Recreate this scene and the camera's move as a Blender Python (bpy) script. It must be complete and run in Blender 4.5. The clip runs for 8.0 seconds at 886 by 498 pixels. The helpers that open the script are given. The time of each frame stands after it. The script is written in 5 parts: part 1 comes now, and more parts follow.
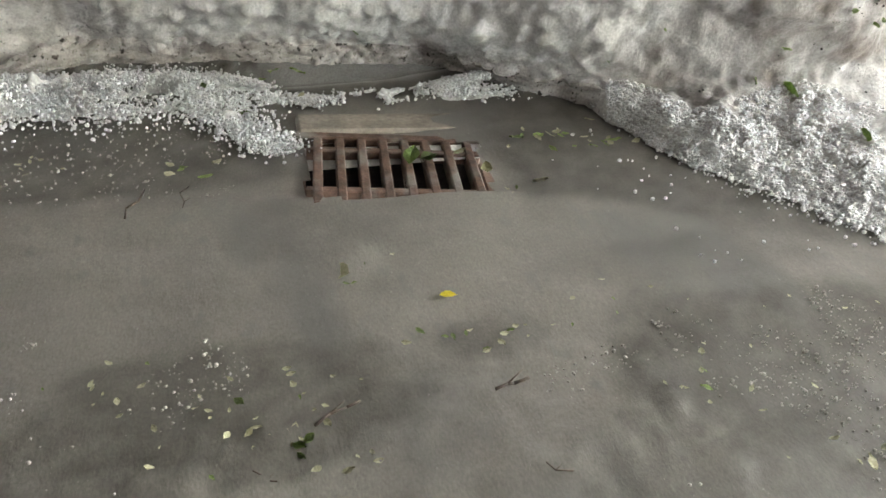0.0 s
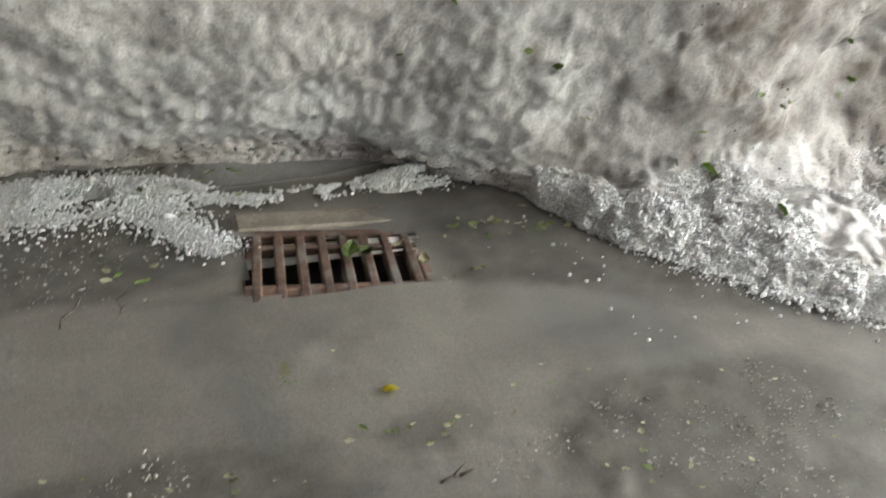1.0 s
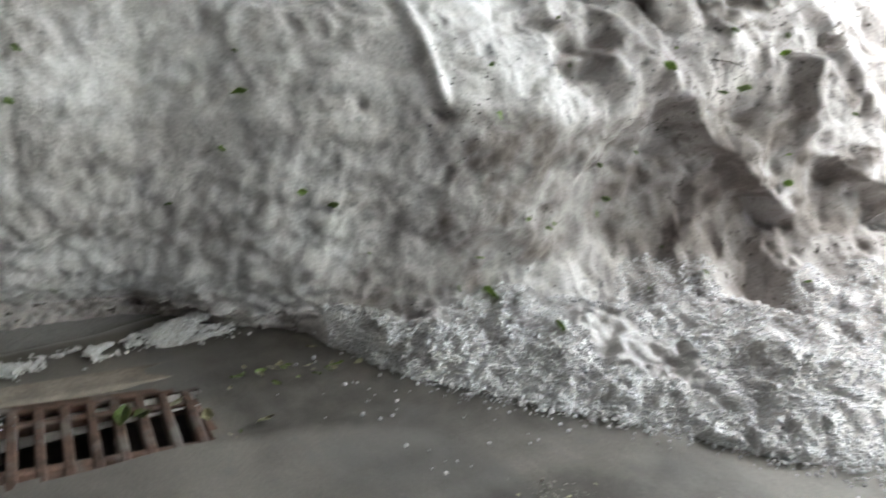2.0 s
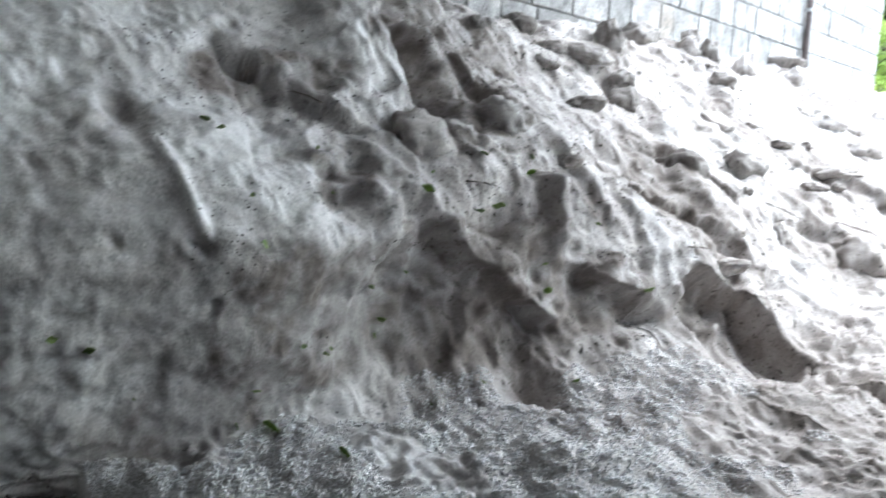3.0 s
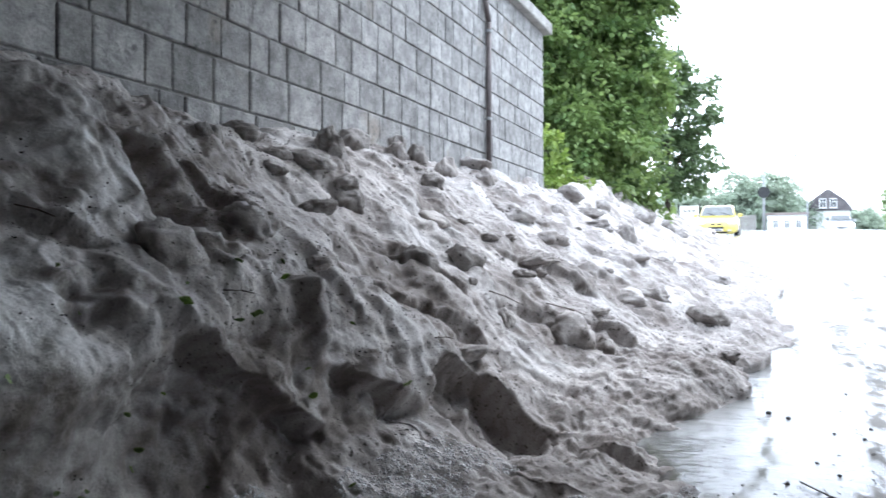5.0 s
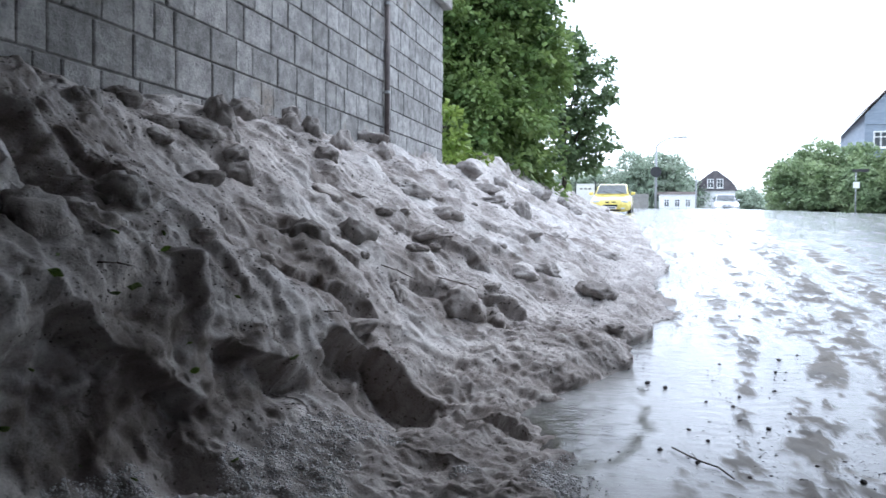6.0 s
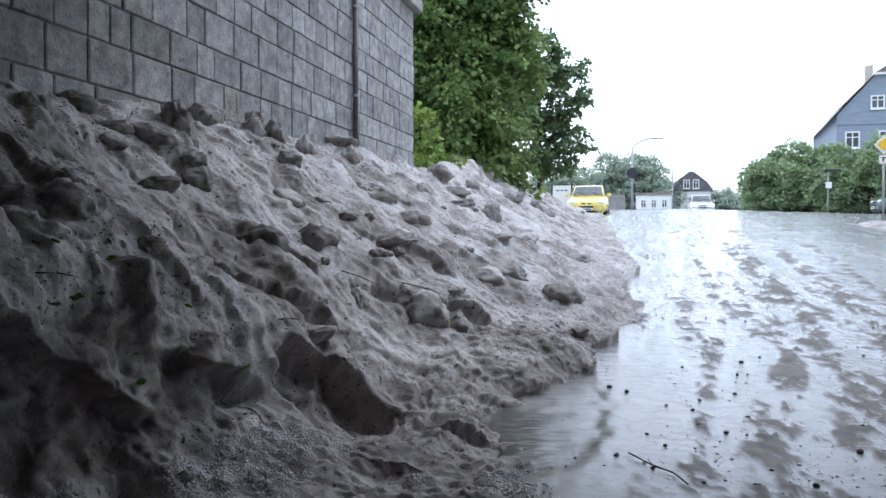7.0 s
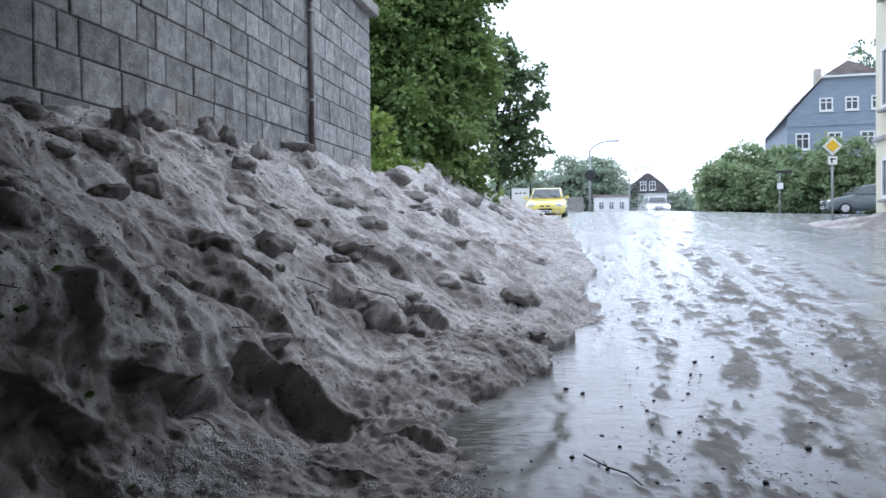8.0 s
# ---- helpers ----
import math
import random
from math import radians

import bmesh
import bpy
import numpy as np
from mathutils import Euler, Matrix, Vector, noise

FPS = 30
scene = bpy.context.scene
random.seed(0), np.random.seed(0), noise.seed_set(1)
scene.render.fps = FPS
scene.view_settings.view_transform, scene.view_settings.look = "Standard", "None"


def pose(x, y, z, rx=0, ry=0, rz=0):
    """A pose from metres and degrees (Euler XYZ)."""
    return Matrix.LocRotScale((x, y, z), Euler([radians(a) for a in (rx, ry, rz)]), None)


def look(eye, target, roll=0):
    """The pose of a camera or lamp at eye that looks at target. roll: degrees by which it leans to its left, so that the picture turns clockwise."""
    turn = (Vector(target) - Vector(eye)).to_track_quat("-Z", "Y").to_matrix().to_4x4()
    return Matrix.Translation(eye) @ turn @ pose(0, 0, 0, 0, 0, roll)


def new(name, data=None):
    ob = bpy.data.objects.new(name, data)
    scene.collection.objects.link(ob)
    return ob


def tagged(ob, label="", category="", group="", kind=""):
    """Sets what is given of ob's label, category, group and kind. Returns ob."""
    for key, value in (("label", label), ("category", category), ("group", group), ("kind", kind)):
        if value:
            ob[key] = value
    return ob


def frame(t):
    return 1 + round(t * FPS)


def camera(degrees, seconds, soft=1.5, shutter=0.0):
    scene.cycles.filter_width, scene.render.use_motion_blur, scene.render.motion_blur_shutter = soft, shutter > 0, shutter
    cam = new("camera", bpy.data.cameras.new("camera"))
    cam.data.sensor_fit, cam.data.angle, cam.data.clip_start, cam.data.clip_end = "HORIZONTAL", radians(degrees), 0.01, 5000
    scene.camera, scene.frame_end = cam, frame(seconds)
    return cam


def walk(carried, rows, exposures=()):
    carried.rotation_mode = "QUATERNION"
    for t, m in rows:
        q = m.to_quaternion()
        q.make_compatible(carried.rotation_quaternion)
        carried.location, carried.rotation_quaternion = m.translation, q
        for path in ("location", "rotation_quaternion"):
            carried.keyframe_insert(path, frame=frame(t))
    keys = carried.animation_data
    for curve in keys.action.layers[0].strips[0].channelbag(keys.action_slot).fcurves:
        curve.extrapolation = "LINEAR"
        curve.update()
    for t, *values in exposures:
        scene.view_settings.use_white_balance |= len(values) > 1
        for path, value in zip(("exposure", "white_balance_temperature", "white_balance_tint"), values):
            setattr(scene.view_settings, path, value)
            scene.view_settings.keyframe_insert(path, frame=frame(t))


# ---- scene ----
cam = camera(56.60, 8.0, shutter=0.4)
PATH = [
    (0.0, (-0.0818, -0.0035, 1.0246), (0.4158, 1.5885, -0.079), 6.95),
    (0.5, (-0.0801, -0.0133, 1.0393), (0.4633, 1.6021, -0.0072), 6.6),
    (1.0, (-0.0667, -0.0215, 1.0627), (0.5622, 1.6378, 0.1401), 5.75),
    (1.5, (-0.0184, -0.0182, 1.0894), (0.7687, 1.6483, 0.3127), 5.16),
    (1.7, (-0.006, -0.0106, 1.0878), (0.8949, 1.629, 0.3806), 5.39),
    (2.8, (0.0554, -0.043, 1.0654), (1.4574, 1.349, 0.7545), 3.67),
    (3.0, (0.0595, -0.0524, 1.0754), (1.5283, 1.2806, 0.8191), 3.42),
    (3.5, (0.0706, -0.0747, 1.0957), (1.673, 1.1096, 0.9229), 2.72),
    (4.0, (0.0736, -0.0304, 1.0947), (1.7279, 1.0915, 1.0279), 1.58),
    (4.5, (-0.012, 0.0972, 1.0825), (1.7642, 1.0164, 1.0973), 1.02),
    (5.0, (-0.0477, 0.142, 1.0575), (1.8128, 0.8758, 1.076), -0.12),
    (6.3, (-0.0123, 0.0606, 1.053), (1.93, 0.5358, 1.0114), 0.26),
    (6.5, (0.0084, 0.039, 1.0621), (1.953, 0.5049, 1.027), -0.07),
    (7.0, (0.0234, 0.0008, 1.0691), (1.9697, 0.4599, 1.0325), 0.02),
    (7.5, (0.0273, -0.0119, 1.0683), (1.9827, 0.4062, 1.0288), -0.29),
    (8.0, (0.0283, -0.0235, 1.0786), (1.9945, 0.3417, 1.0497), -0.59),
]
EXPOSURES = [(0.0, 4.15, 6750, 9), (1.5, 3.85, 6550, 9), (3.0, 2.85, 5850, 8), (3.5, 2.6, 5750, 9), (4.0, 2.25, 5750, 10), (4.5, 2.0, 5750, 11), (5.0, 1.55, 5750, 11), (6.5, 0.63, 5600, 13), (8.0, 0.36, 5600, 13)]
walk(cam, [(t, look(eye, target, roll)) for t, eye, target, roll in PATH], EXPOSURES)

# ---- world and light ----
world = bpy.data.worlds.new("overcast_sky")
scene.world = world
world.use_nodes = True
wn, wl = world.node_tree.nodes, world.node_tree.links
wn.clear()
sky = wn.new("ShaderNodeTexSky")
sky.sky_type = 'NISHITA'
sky.sun_disc = False
sky.sun_elevation, sky.sun_rotation = radians(50), radians(60)
sky.air_density, sky.dust_density = 1.0, 3.0
bg_sky = wn.new("ShaderNodeBackground")
bg_sky.inputs["Strength"].default_value = 0.05
wl.new(sky.outputs["Color"], bg_sky.inputs["Color"])
bg_cloud = wn.new("ShaderNodeBackground")
bg_cloud.inputs["Color"].default_value = (0.93, 0.98, 1.0, 1)
bg_cloud.inputs["Strength"].default_value = 1.15
addw = wn.new("ShaderNodeAddShader")
outw = wn.new("ShaderNodeOutputWorld")
wl.new(bg_sky.outputs[0], addw.inputs[0])
wl.new(bg_cloud.outputs[0], addw.inputs[1])
wl.new(addw.outputs[0], outw.inputs["Surface"])

sun = new("sun", bpy.data.lights.new("sun", 'SUN'))
sun.data.energy, sun.data.angle, sun.data.color = 0.8, radians(25), (1.0, 0.97, 0.92)
sun.matrix_world = look((30, -20, 40), (6, 1, 0))

# ---- noise for shapes ----
def _hash(ix, iy, iz):
    n = (ix * 374761393 + iy * 668265263 + iz * 2147483647 + 1013904223) & 0xFFFFFFFF
    n = ((n ^ (n >> 13)) * 1274126177) & 0xFFFFFFFF
    n = ((n ^ (n >> 16)) * 2246822519) & 0xFFFFFFFF
    return ((n ^ (n >> 15)) & 0xFFFFFF) / float(0xFFFFFF) * 2 - 1


def vnoise(x, y, z):
    x, y, z = np.broadcast_arrays(np.asarray(x, float), np.asarray(y, float), np.asarray(z, float))
    fx, fy, fz = np.floor(x), np.floor(y), np.floor(z)
    ix, iy, iz = fx.astype(np.int64), fy.astype(np.int64), fz.astype(np.int64)
    tx, ty, tz = x - fx, y - fy, z - fz
    tx, ty, tz = [t * t * t * (t * (t * 6 - 15) + 10) for t in (tx, ty, tz)]
    out = 0
    for dx in (0, 1):
        for dy in (0, 1):
            for dz in (0, 1):
                w = (tx if dx else 1 - tx) * (ty if dy else 1 - ty) * (tz if dz else 1 - tz)
                out = out + w * _hash(ix + dx, iy + dy, iz + dz)
    return out


def fbm(x, y, z, octaves=4, gain=0.5):
    out, amp, k = 0, 1.0, 1.0
    for i in range(octaves):
        out = out + amp * vnoise(x * k + 7.3 * i, y * k + 3.1 * i, z * k + 1.7 * i)
        amp, k = amp * gain, k * 2.03
    return out


def smooth(a, b, x):
    t = np.clip((np.asarray(x, float) - a) / (b - a), 0, 1)
    return t * t * (3 - 2 * t)


# ---- materials ----
def mat(name, dark, light, rough=0.8, scale=6.0, fine=60.0, bump=0.3, depth=0.01, spec=0.4, metal=0.0, vary=0.0, mix=(0.35, 0.65),
        second=None, attr=None, attr_color=None, attr_rough=None, sss=0.0, coat=0.0, stretch=(1, 1, 1), transmission=0.0, dirt_shade=None, mid=None, world_scale=False):
    m = bpy.data.materials.new(name)
    m.use_nodes = True
    n, l = m.node_tree.nodes, m.node_tree.links
    b = n["Principled BSDF"]
    tc = n.new("ShaderNodeTexCoord")
    mp = n.new("ShaderNodeMapping")
    mp.inputs["Scale"].default_value = stretch
    if world_scale:
        l.new(n.new("ShaderNodeNewGeometry").outputs["Position"], mp.inputs["Vector"])
    else:
        l.new(tc.outputs["Object"], mp.inputs["Vector"])
    n1 = n.new("ShaderNodeTexNoise")
    n1.inputs["Scale"].default_value, n1.inputs["Detail"].default_value, n1.inputs["Roughness"].default_value = scale, 6, 0.6
    n2 = n.new("ShaderNodeTexNoise")
    n2.inputs["Scale"].default_value, n2.inputs["Detail"].default_value = fine, 4
    l.new(mp.outputs[0], n1.inputs["Vector"])
    l.new(mp.outputs[0], n2.inputs["Vector"])
    ramp = n.new("ShaderNodeMapRange")
    ramp.inputs["From Min"].default_value, ramp.inputs["From Max"].default_value = mix
    l.new(n1.outputs["Fac"], ramp.inputs["Value"])
    mc = n.new("ShaderNodeMix")
    mc.data_type = 'RGBA'
    mc.inputs[6].default_value, mc.inputs[7].default_value = (*dark, 1), (*light, 1)
    l.new(ramp.outputs["Result"], mc.inputs[0])
    col = mc.outputs[2]
    fr = n.new("ShaderNodeMapRange")
    fr.inputs["From Min"].default_value, fr.inputs["From Max"].default_value = 0.25, 0.75
    fr.inputs["To Min"].default_value, fr.inputs["To Max"].default_value = 0.78, 1.22
    l.new(n2.outputs["Fac"], fr.inputs["Value"])
    mul = n.new("ShaderNodeMix")
    mul.data_type, mul.blend_type = 'RGBA', 'MULTIPLY'
    mul.inputs[0].default_value = 1.0
    l.new(col, mul.inputs[6])
    l.new(fr.outputs["Result"], mul.inputs[7])
    col = mul.outputs[2]
    for second in second or ():
        n3 = n.new("ShaderNodeTexNoise")
        n3.inputs["Scale"].default_value, n3.inputs["Detail"].default_value = second[1], 5
        l.new(mp.outputs[0], n3.inputs["Vector"])
        r3 = n.new("ShaderNodeMapRange")
        r3.inputs["From Min"].default_value, r3.inputs["From Max"].default_value = second[2]
        l.new(n3.outputs["Fac"], r3.inputs["Value"])
        m3 = n.new("ShaderNodeMix")
        m3.data_type = 'RGBA'
        l.new(r3.outputs["Result"], m3.inputs[0])
        l.new(col, m3.inputs[6])
        m3.inputs[7].default_value = (*second[0], 1)
        col = m3.outputs[2]
    rough_socket = None
    if attr:
        at = n.new("ShaderNodeAttribute")
        at.attribute_name = attr
        fac = at.outputs["Fac"]
        if attr_color:
            m4 = n.new("ShaderNodeMix")
            m4.data_type = 'RGBA'
            l.new(fac, m4.inputs[0])
            l.new(col, m4.inputs[6])
            g = n.new("ShaderNodeMix")
            g.data_type, g.blend_type = 'RGBA', 'MULTIPLY'
            g.inputs[0].default_value = 1.0
            g.inputs[6].default_value = (*attr_color, 1)
            l.new(fr.outputs["Result"], g.inputs[7])
            l.new(g.outputs[2], m4.inputs[7])
            col = m4.outputs[2]
        if attr_rough is not None:
            r4 = n.new("ShaderNodeMapRange")
            r4.inputs["To Min"].default_value, r4.inputs["To Max"].default_value = rough, attr_rough
            l.new(fac, r4.inputs["Value"])
            rough_socket = r4.outputs["Result"]
    # mask for dirt, damp and painted shade
    if dirt_shade:
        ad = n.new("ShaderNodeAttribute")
        ad.attribute_name = "dirt_shade"
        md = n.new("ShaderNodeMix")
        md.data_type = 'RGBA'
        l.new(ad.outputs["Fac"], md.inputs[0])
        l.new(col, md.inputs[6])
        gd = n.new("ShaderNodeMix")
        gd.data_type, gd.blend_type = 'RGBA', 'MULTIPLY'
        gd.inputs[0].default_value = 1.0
        gd.inputs[6].default_value = (*dirt_shade, 1)
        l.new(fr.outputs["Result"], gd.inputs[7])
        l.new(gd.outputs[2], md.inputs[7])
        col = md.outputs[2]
    if vary:
        oi = n.new("ShaderNodeObjectInfo")
        hv = n.new("ShaderNodeMapRange")
        hv.inputs["To Min"].default_value, hv.inputs["To Max"].default_value = 1 - vary, 1 + vary
        l.new(oi.outputs["Random"], hv.inputs["Value"])
        mv = n.new("ShaderNodeMix")
        mv.data_type, mv.blend_type = 'RGBA', 'MULTIPLY'
        mv.inputs[0].default_value = 1.0
        l.new(col, mv.inputs[6])
        l.new(hv.outputs["Result"], mv.inputs[7])
        col = mv.outputs[2]
    l.new(col, b.inputs["Base Color"])
    b.inputs["Roughness"].default_value = rough
    if rough_socket:
        l.new(rough_socket, b.inputs["Roughness"])
    b.inputs["Specular IOR Level"].default_value = spec
    b.inputs["Metallic"].default_value = metal
    b.inputs["Coat Weight"].default_value = coat
    b.inputs["Transmission Weight"].default_value = transmission
    if sss:
        b.inputs["Subsurface Weight"].default_value = sss
        b.inputs["Subsurface Radius"].default_value = (0.02, 0.02, 0.02)
        b.inputs["Subsurface Scale"].default_value = 0.5
    if bump:
        bp = n.new("ShaderNodeBump")
        bp.inputs["Strength"].default_value, bp.inputs["Distance"].default_value = bump, depth
        l.new(n2.outputs["Fac"], bp.inputs["Height"])
        l.new(bp.outputs[0], b.inputs["Normal"])
        if mid:
            nm = n.new("ShaderNodeTexNoise")
            nm.inputs["Scale"].default_value, nm.inputs["Detail"].default_value, nm.inputs["Roughness"].default_value = mid[0], 6, 0.7
            l.new(mp.outputs[0], nm.inputs["Vector"])
            bm2 = n.new("ShaderNodeBump")
            bm2.inputs["Strength"].default_value, bm2.inputs["Distance"].default_value = mid[1], mid[2]
            l.new(nm.outputs["Fac"], bm2.inputs["Height"])
            l.new(bm2.outputs[0], bp.inputs["Normal"])
    return m


def ripples(m):
    """Small wind and rain ripples where the water stands on the road."""
    n, l = m.node_tree.nodes, m.node_tree.links
    mp = n.new("ShaderNodeMapping")
    mp.inputs["Scale"].default_value = (17, 7, 7)
    l.new(n.new("ShaderNodeNewGeometry").outputs["Position"], mp.inputs["Vector"])
    nz = n.new("ShaderNodeTexNoise")
    nz.inputs["Scale"].default_value, nz.inputs["Detail"].default_value, nz.inputs["Roughness"].default_value = 1.0, 4, 0.55
    l.new(mp.outputs[0], nz.inputs["Vector"])
    wet = n.new("ShaderNodeAttribute")
    wet.attribute_name = "wet"
    mul = n.new("ShaderNodeMath")
    mul.operation = 'MULTIPLY'
    l.new(nz.outputs["Fac"], mul.inputs[0])
    l.new(wet.outputs["Fac"], mul.inputs[1])
    bp = n.new("ShaderNodeBump")
    bp.inputs["Strength"].default_value, bp.inputs["Distance"].default_value = 1.0, 0.010
    l.new(mul.outputs[0], bp.inputs["Height"])
    b = n["Principled BSDF"]
    l.new(b.inputs["Normal"].links[0].from_socket, bp.inputs["Normal"])
    l.new(bp.outputs[0], b.inputs["Normal"])


def leafy(name, dark, light, scale):
    m = mat(name, dark, light, 0.45, scale, scale * 6, 0, 0, 0.4)
    n, l = m.node_tree.nodes, m.node_tree.links
    tr = n.new("ShaderNodeBsdfTranslucent")
    ms = n.new("ShaderNodeMixShader")
    ms.inputs[0].default_value = 0.4
    b = n["Principled BSDF"]
    l.new(b.inputs["Base Color"].links[0].from_socket, tr.inputs["Color"])
    l.new(b.outputs[0], ms.inputs[1])
    l.new(tr.outputs[0], ms.inputs[2])
    l.new(ms.outputs[0], n["Material Output"].inputs["Surface"])
    return m


def glow(name, color, strength):
    m = bpy.data.materials.new(name)
    m.use_nodes = True
    b = m.node_tree.nodes["Principled BSDF"]
    b.inputs["Base Color"].default_value = (*color, 1)
    b.inputs["Emission Color"].default_value = (*color, 1)
    b.inputs["Emission Strength"].default_value = strength
    return m


M_BANK = mat("dirty_hail", (0.27, 0.24, 0.225), (0.58, 0.545, 0.525), 0.75, 3.2, 120, 0.35, 0.006, 0.4, mix=(0.32, 0.64),
             second=[((0.10, 0.085, 0.075), 7.0, (0.60, 0.74)), ((0.06, 0.05, 0.045), 34.0, (0.62, 0.67)), ((0.58, 0.56, 0.54), 5.0, (0.62, 0.8)), ((0.13, 0.11, 0.10), 70.0, (0.60, 0.70))], attr="slush", attr_color=(0.66, 0.65, 0.645), attr_rough=0.55, dirt_shade=(0.165, 0.138, 0.123), mid=(45.0, 0.5, 0.008))
# brown spots and a darker tone also carry the clods' shaded side
M_LUMP = mat("hail_lump_surface", (0.23, 0.205, 0.19), (0.50, 0.47, 0.45), 0.75, 2.6, 120, 0.4, 0.006, 0.4, vary=0.28, mid=(30.0, 0.5, 0.010), world_scale=True,
             second=[((0.13, 0.11, 0.10), 9.0, (0.50, 0.70)), ((0.06, 0.05, 0.045), 34.0, (0.645, 0.69))])
M_GRAIN = mat("hail_grain", (0.50, 0.49, 0.48), (0.80, 0.80, 0.82), 0.4, 90, 200, 0, 0, 0.5)
# wet mask: pale silty water, lightened further to carry the sky's reflection
M_ROAD = mat("muddy_road", (0.096, 0.084, 0.068), (0.168, 0.149, 0.123), 0.6, 2.2, 150, 0.14, 0.003, 0.6, mix=(0.3, 0.7),
             second=[((0.085, 0.078, 0.066), 1.5, (0.52, 0.60)), ((0.10, 0.092, 0.08), 14.0, (0.60, 0.72)), ((0.26, 0.245, 0.22), 70.0, (0.70, 0.76))], attr="wet", attr_color=(0.31, 0.31, 0.305), attr_rough=0.04, dirt_shade=(0.066, 0.060, 0.050), mid=(40.0, 0.25, 0.006), stretch=(1.5, 0.75, 1))
ripples(M_ROAD)
M_BLOCK = mat("split_block", (0.220, 0.217, 0.215), (0.42, 0.415, 0.41), 0.9, 9, 60, 0.5, 0.010, 0.25, vary=0.20, mid=(26.0, 0.7, 0.014), world_scale=True,
              second=[((0.34, 0.29, 0.24), 1.7, (0.62, 0.8)), ((0.14, 0.14, 0.142), 20.0, (0.60, 0.76))])
M_MORTAR = mat("dark_mortar", (0.18, 0.175, 0.17), (0.30, 0.293, 0.285), 0.95, 8, 90, 0.5, 0.01)
M_CONCRETE = mat("weathered_concrete", (0.22, 0.21, 0.20), (0.40, 0.39, 0.37), 0.9, 2.5, 40, 0.5, 0.01)
M_BEIGE = mat("beige_render", (0.50, 0.45, 0.38), (0.62, 0.57, 0.50), 0.9, 2.5, 60, 0.3, 0.005)
M_PIPE = mat("brown_painted_pipe", (0.07, 0.056, 0.054), (0.12, 0.098, 0.094), 0.5, 10, 80, 0.2, 0.003)
M_RUST = mat("rusty_iron", (0.045, 0.028, 0.02), (0.15, 0.09, 0.065), 0.75, 22, 140, 0.5, 0.004, 0.4,
             second=[((0.17, 0.155, 0.14), 9.0, (0.5, 0.68))])
M_STONE = mat("wet_kerb_stone", (0.14, 0.122, 0.10), (0.30, 0.26, 0.215), 0.6, 9, 80, 0.5, 0.006)
# near-black colour stands for the shade inside the shaft
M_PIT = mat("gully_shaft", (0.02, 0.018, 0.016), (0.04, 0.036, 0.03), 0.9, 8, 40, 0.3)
M_BARK = mat("bark", (0.05, 0.04, 0.03), (0.13, 0.11, 0.09), 0.9, 9, 60, 0.8, 0.02)
M_LEAF = leafy("tree_leaf", (0.095, 0.165, 0.05), (0.27, 0.36, 0.12), 1.6)
M_LEAF2 = leafy("dark_tree_leaf", (0.10, 0.155, 0.075), (0.20, 0.28, 0.13), 1.3)
M_LEAF3 = leafy("bright_shrub_leaf", (0.16, 0.26, 0.05), (0.32, 0.40, 0.10), 1.5)
# bush and far leaf colours are paled to stand in for rain haze
M_BUSH = leafy("bush_leaf", (0.22, 0.30, 0.16), (0.36, 0.44, 0.24), 0.7)
M_FAR_HAZED = leafy("far_foliage_hazed", (0.36, 0.43, 0.33), (0.48, 0.54, 0.43), 0.3)
M_LITTER = mat("torn_green_leaf", (0.09, 0.14, 0.04), (0.22, 0.29, 0.09), 0.5, 12, 60, 0, 0, 0.4, vary=0.4)
M_LITTERY = mat("pale_torn_leaf", (0.30, 0.30, 0.17), (0.50, 0.48, 0.34), 0.5, 12, 60, 0, 0, 0.4, vary=0.3)
M_YLEAF = mat("yellow_leaf", (0.55, 0.45, 0.03), (0.7, 0.6, 0.05), 0.5, 12, 60, 0, 0, 0.4)
M_TWIG = mat("wet_twig", (0.04, 0.03, 0.025), (0.12, 0.09, 0.07), 0.7, 30, 120, 0.3, 0.002)
M_CRUMB = mat("dark_crumb", (0.025, 0.022, 0.022), (0.06, 0.052, 0.05), 0.6, 30, 120, 0.3, 0.002, vary=0.3)
M_YELLOW = mat("yellow_car_paint", (0.80, 0.65, 0.15), (0.85, 0.70, 0.19), 0.25, 2, 20, 0, 0, 0.5, coat=0.6)
M_SILVER = mat("silver_car_paint", (0.55, 0.56, 0.58), (0.62, 0.63, 0.65), 0.3, 2, 20, 0, 0, 0.5, coat=0.5)
# this dark paint is lifted to a greyer tone, with haze in its colour
M_DARKCAR = mat("dark_green_grey_car_paint", (0.09, 0.115, 0.115), (0.12, 0.145, 0.145), 0.35, 2, 20, 0, 0, 0.5, coat=0.5)
# pale grey base puts the reflected sky into the glass colour
M_GLASS = mat("car_glass", (0.24, 0.26, 0.265), (0.31, 0.33, 0.335), 0.06, 2, 20, 0, 0, 0.6)
M_RUBBER = mat("black_rubber", (0.015, 0.015, 0.015), (0.03, 0.03, 0.03), 0.8, 8, 60, 0.2, 0.002)
M_PLASTIC = mat("black_plastic", (0.02, 0.02, 0.022), (0.035, 0.035, 0.037), 0.5, 8, 60, 0, 0)
M_ALLOY = mat("alloy_rim", (0.4, 0.4, 0.42), (0.55, 0.55, 0.57), 0.35, 8, 60, 0, 0, 0.5, metal=0.8)
M_LAMPGLASS = mat("headlamp_glass", (0.55, 0.57, 0.58), (0.7, 0.72, 0.73), 0.12, 8, 60, 0, 0, 0.6)
M_WHITE = mat("white_paint", (0.72, 0.72, 0.70), (0.82, 0.82, 0.80), 0.6, 3, 40, 0.1, 0.002)
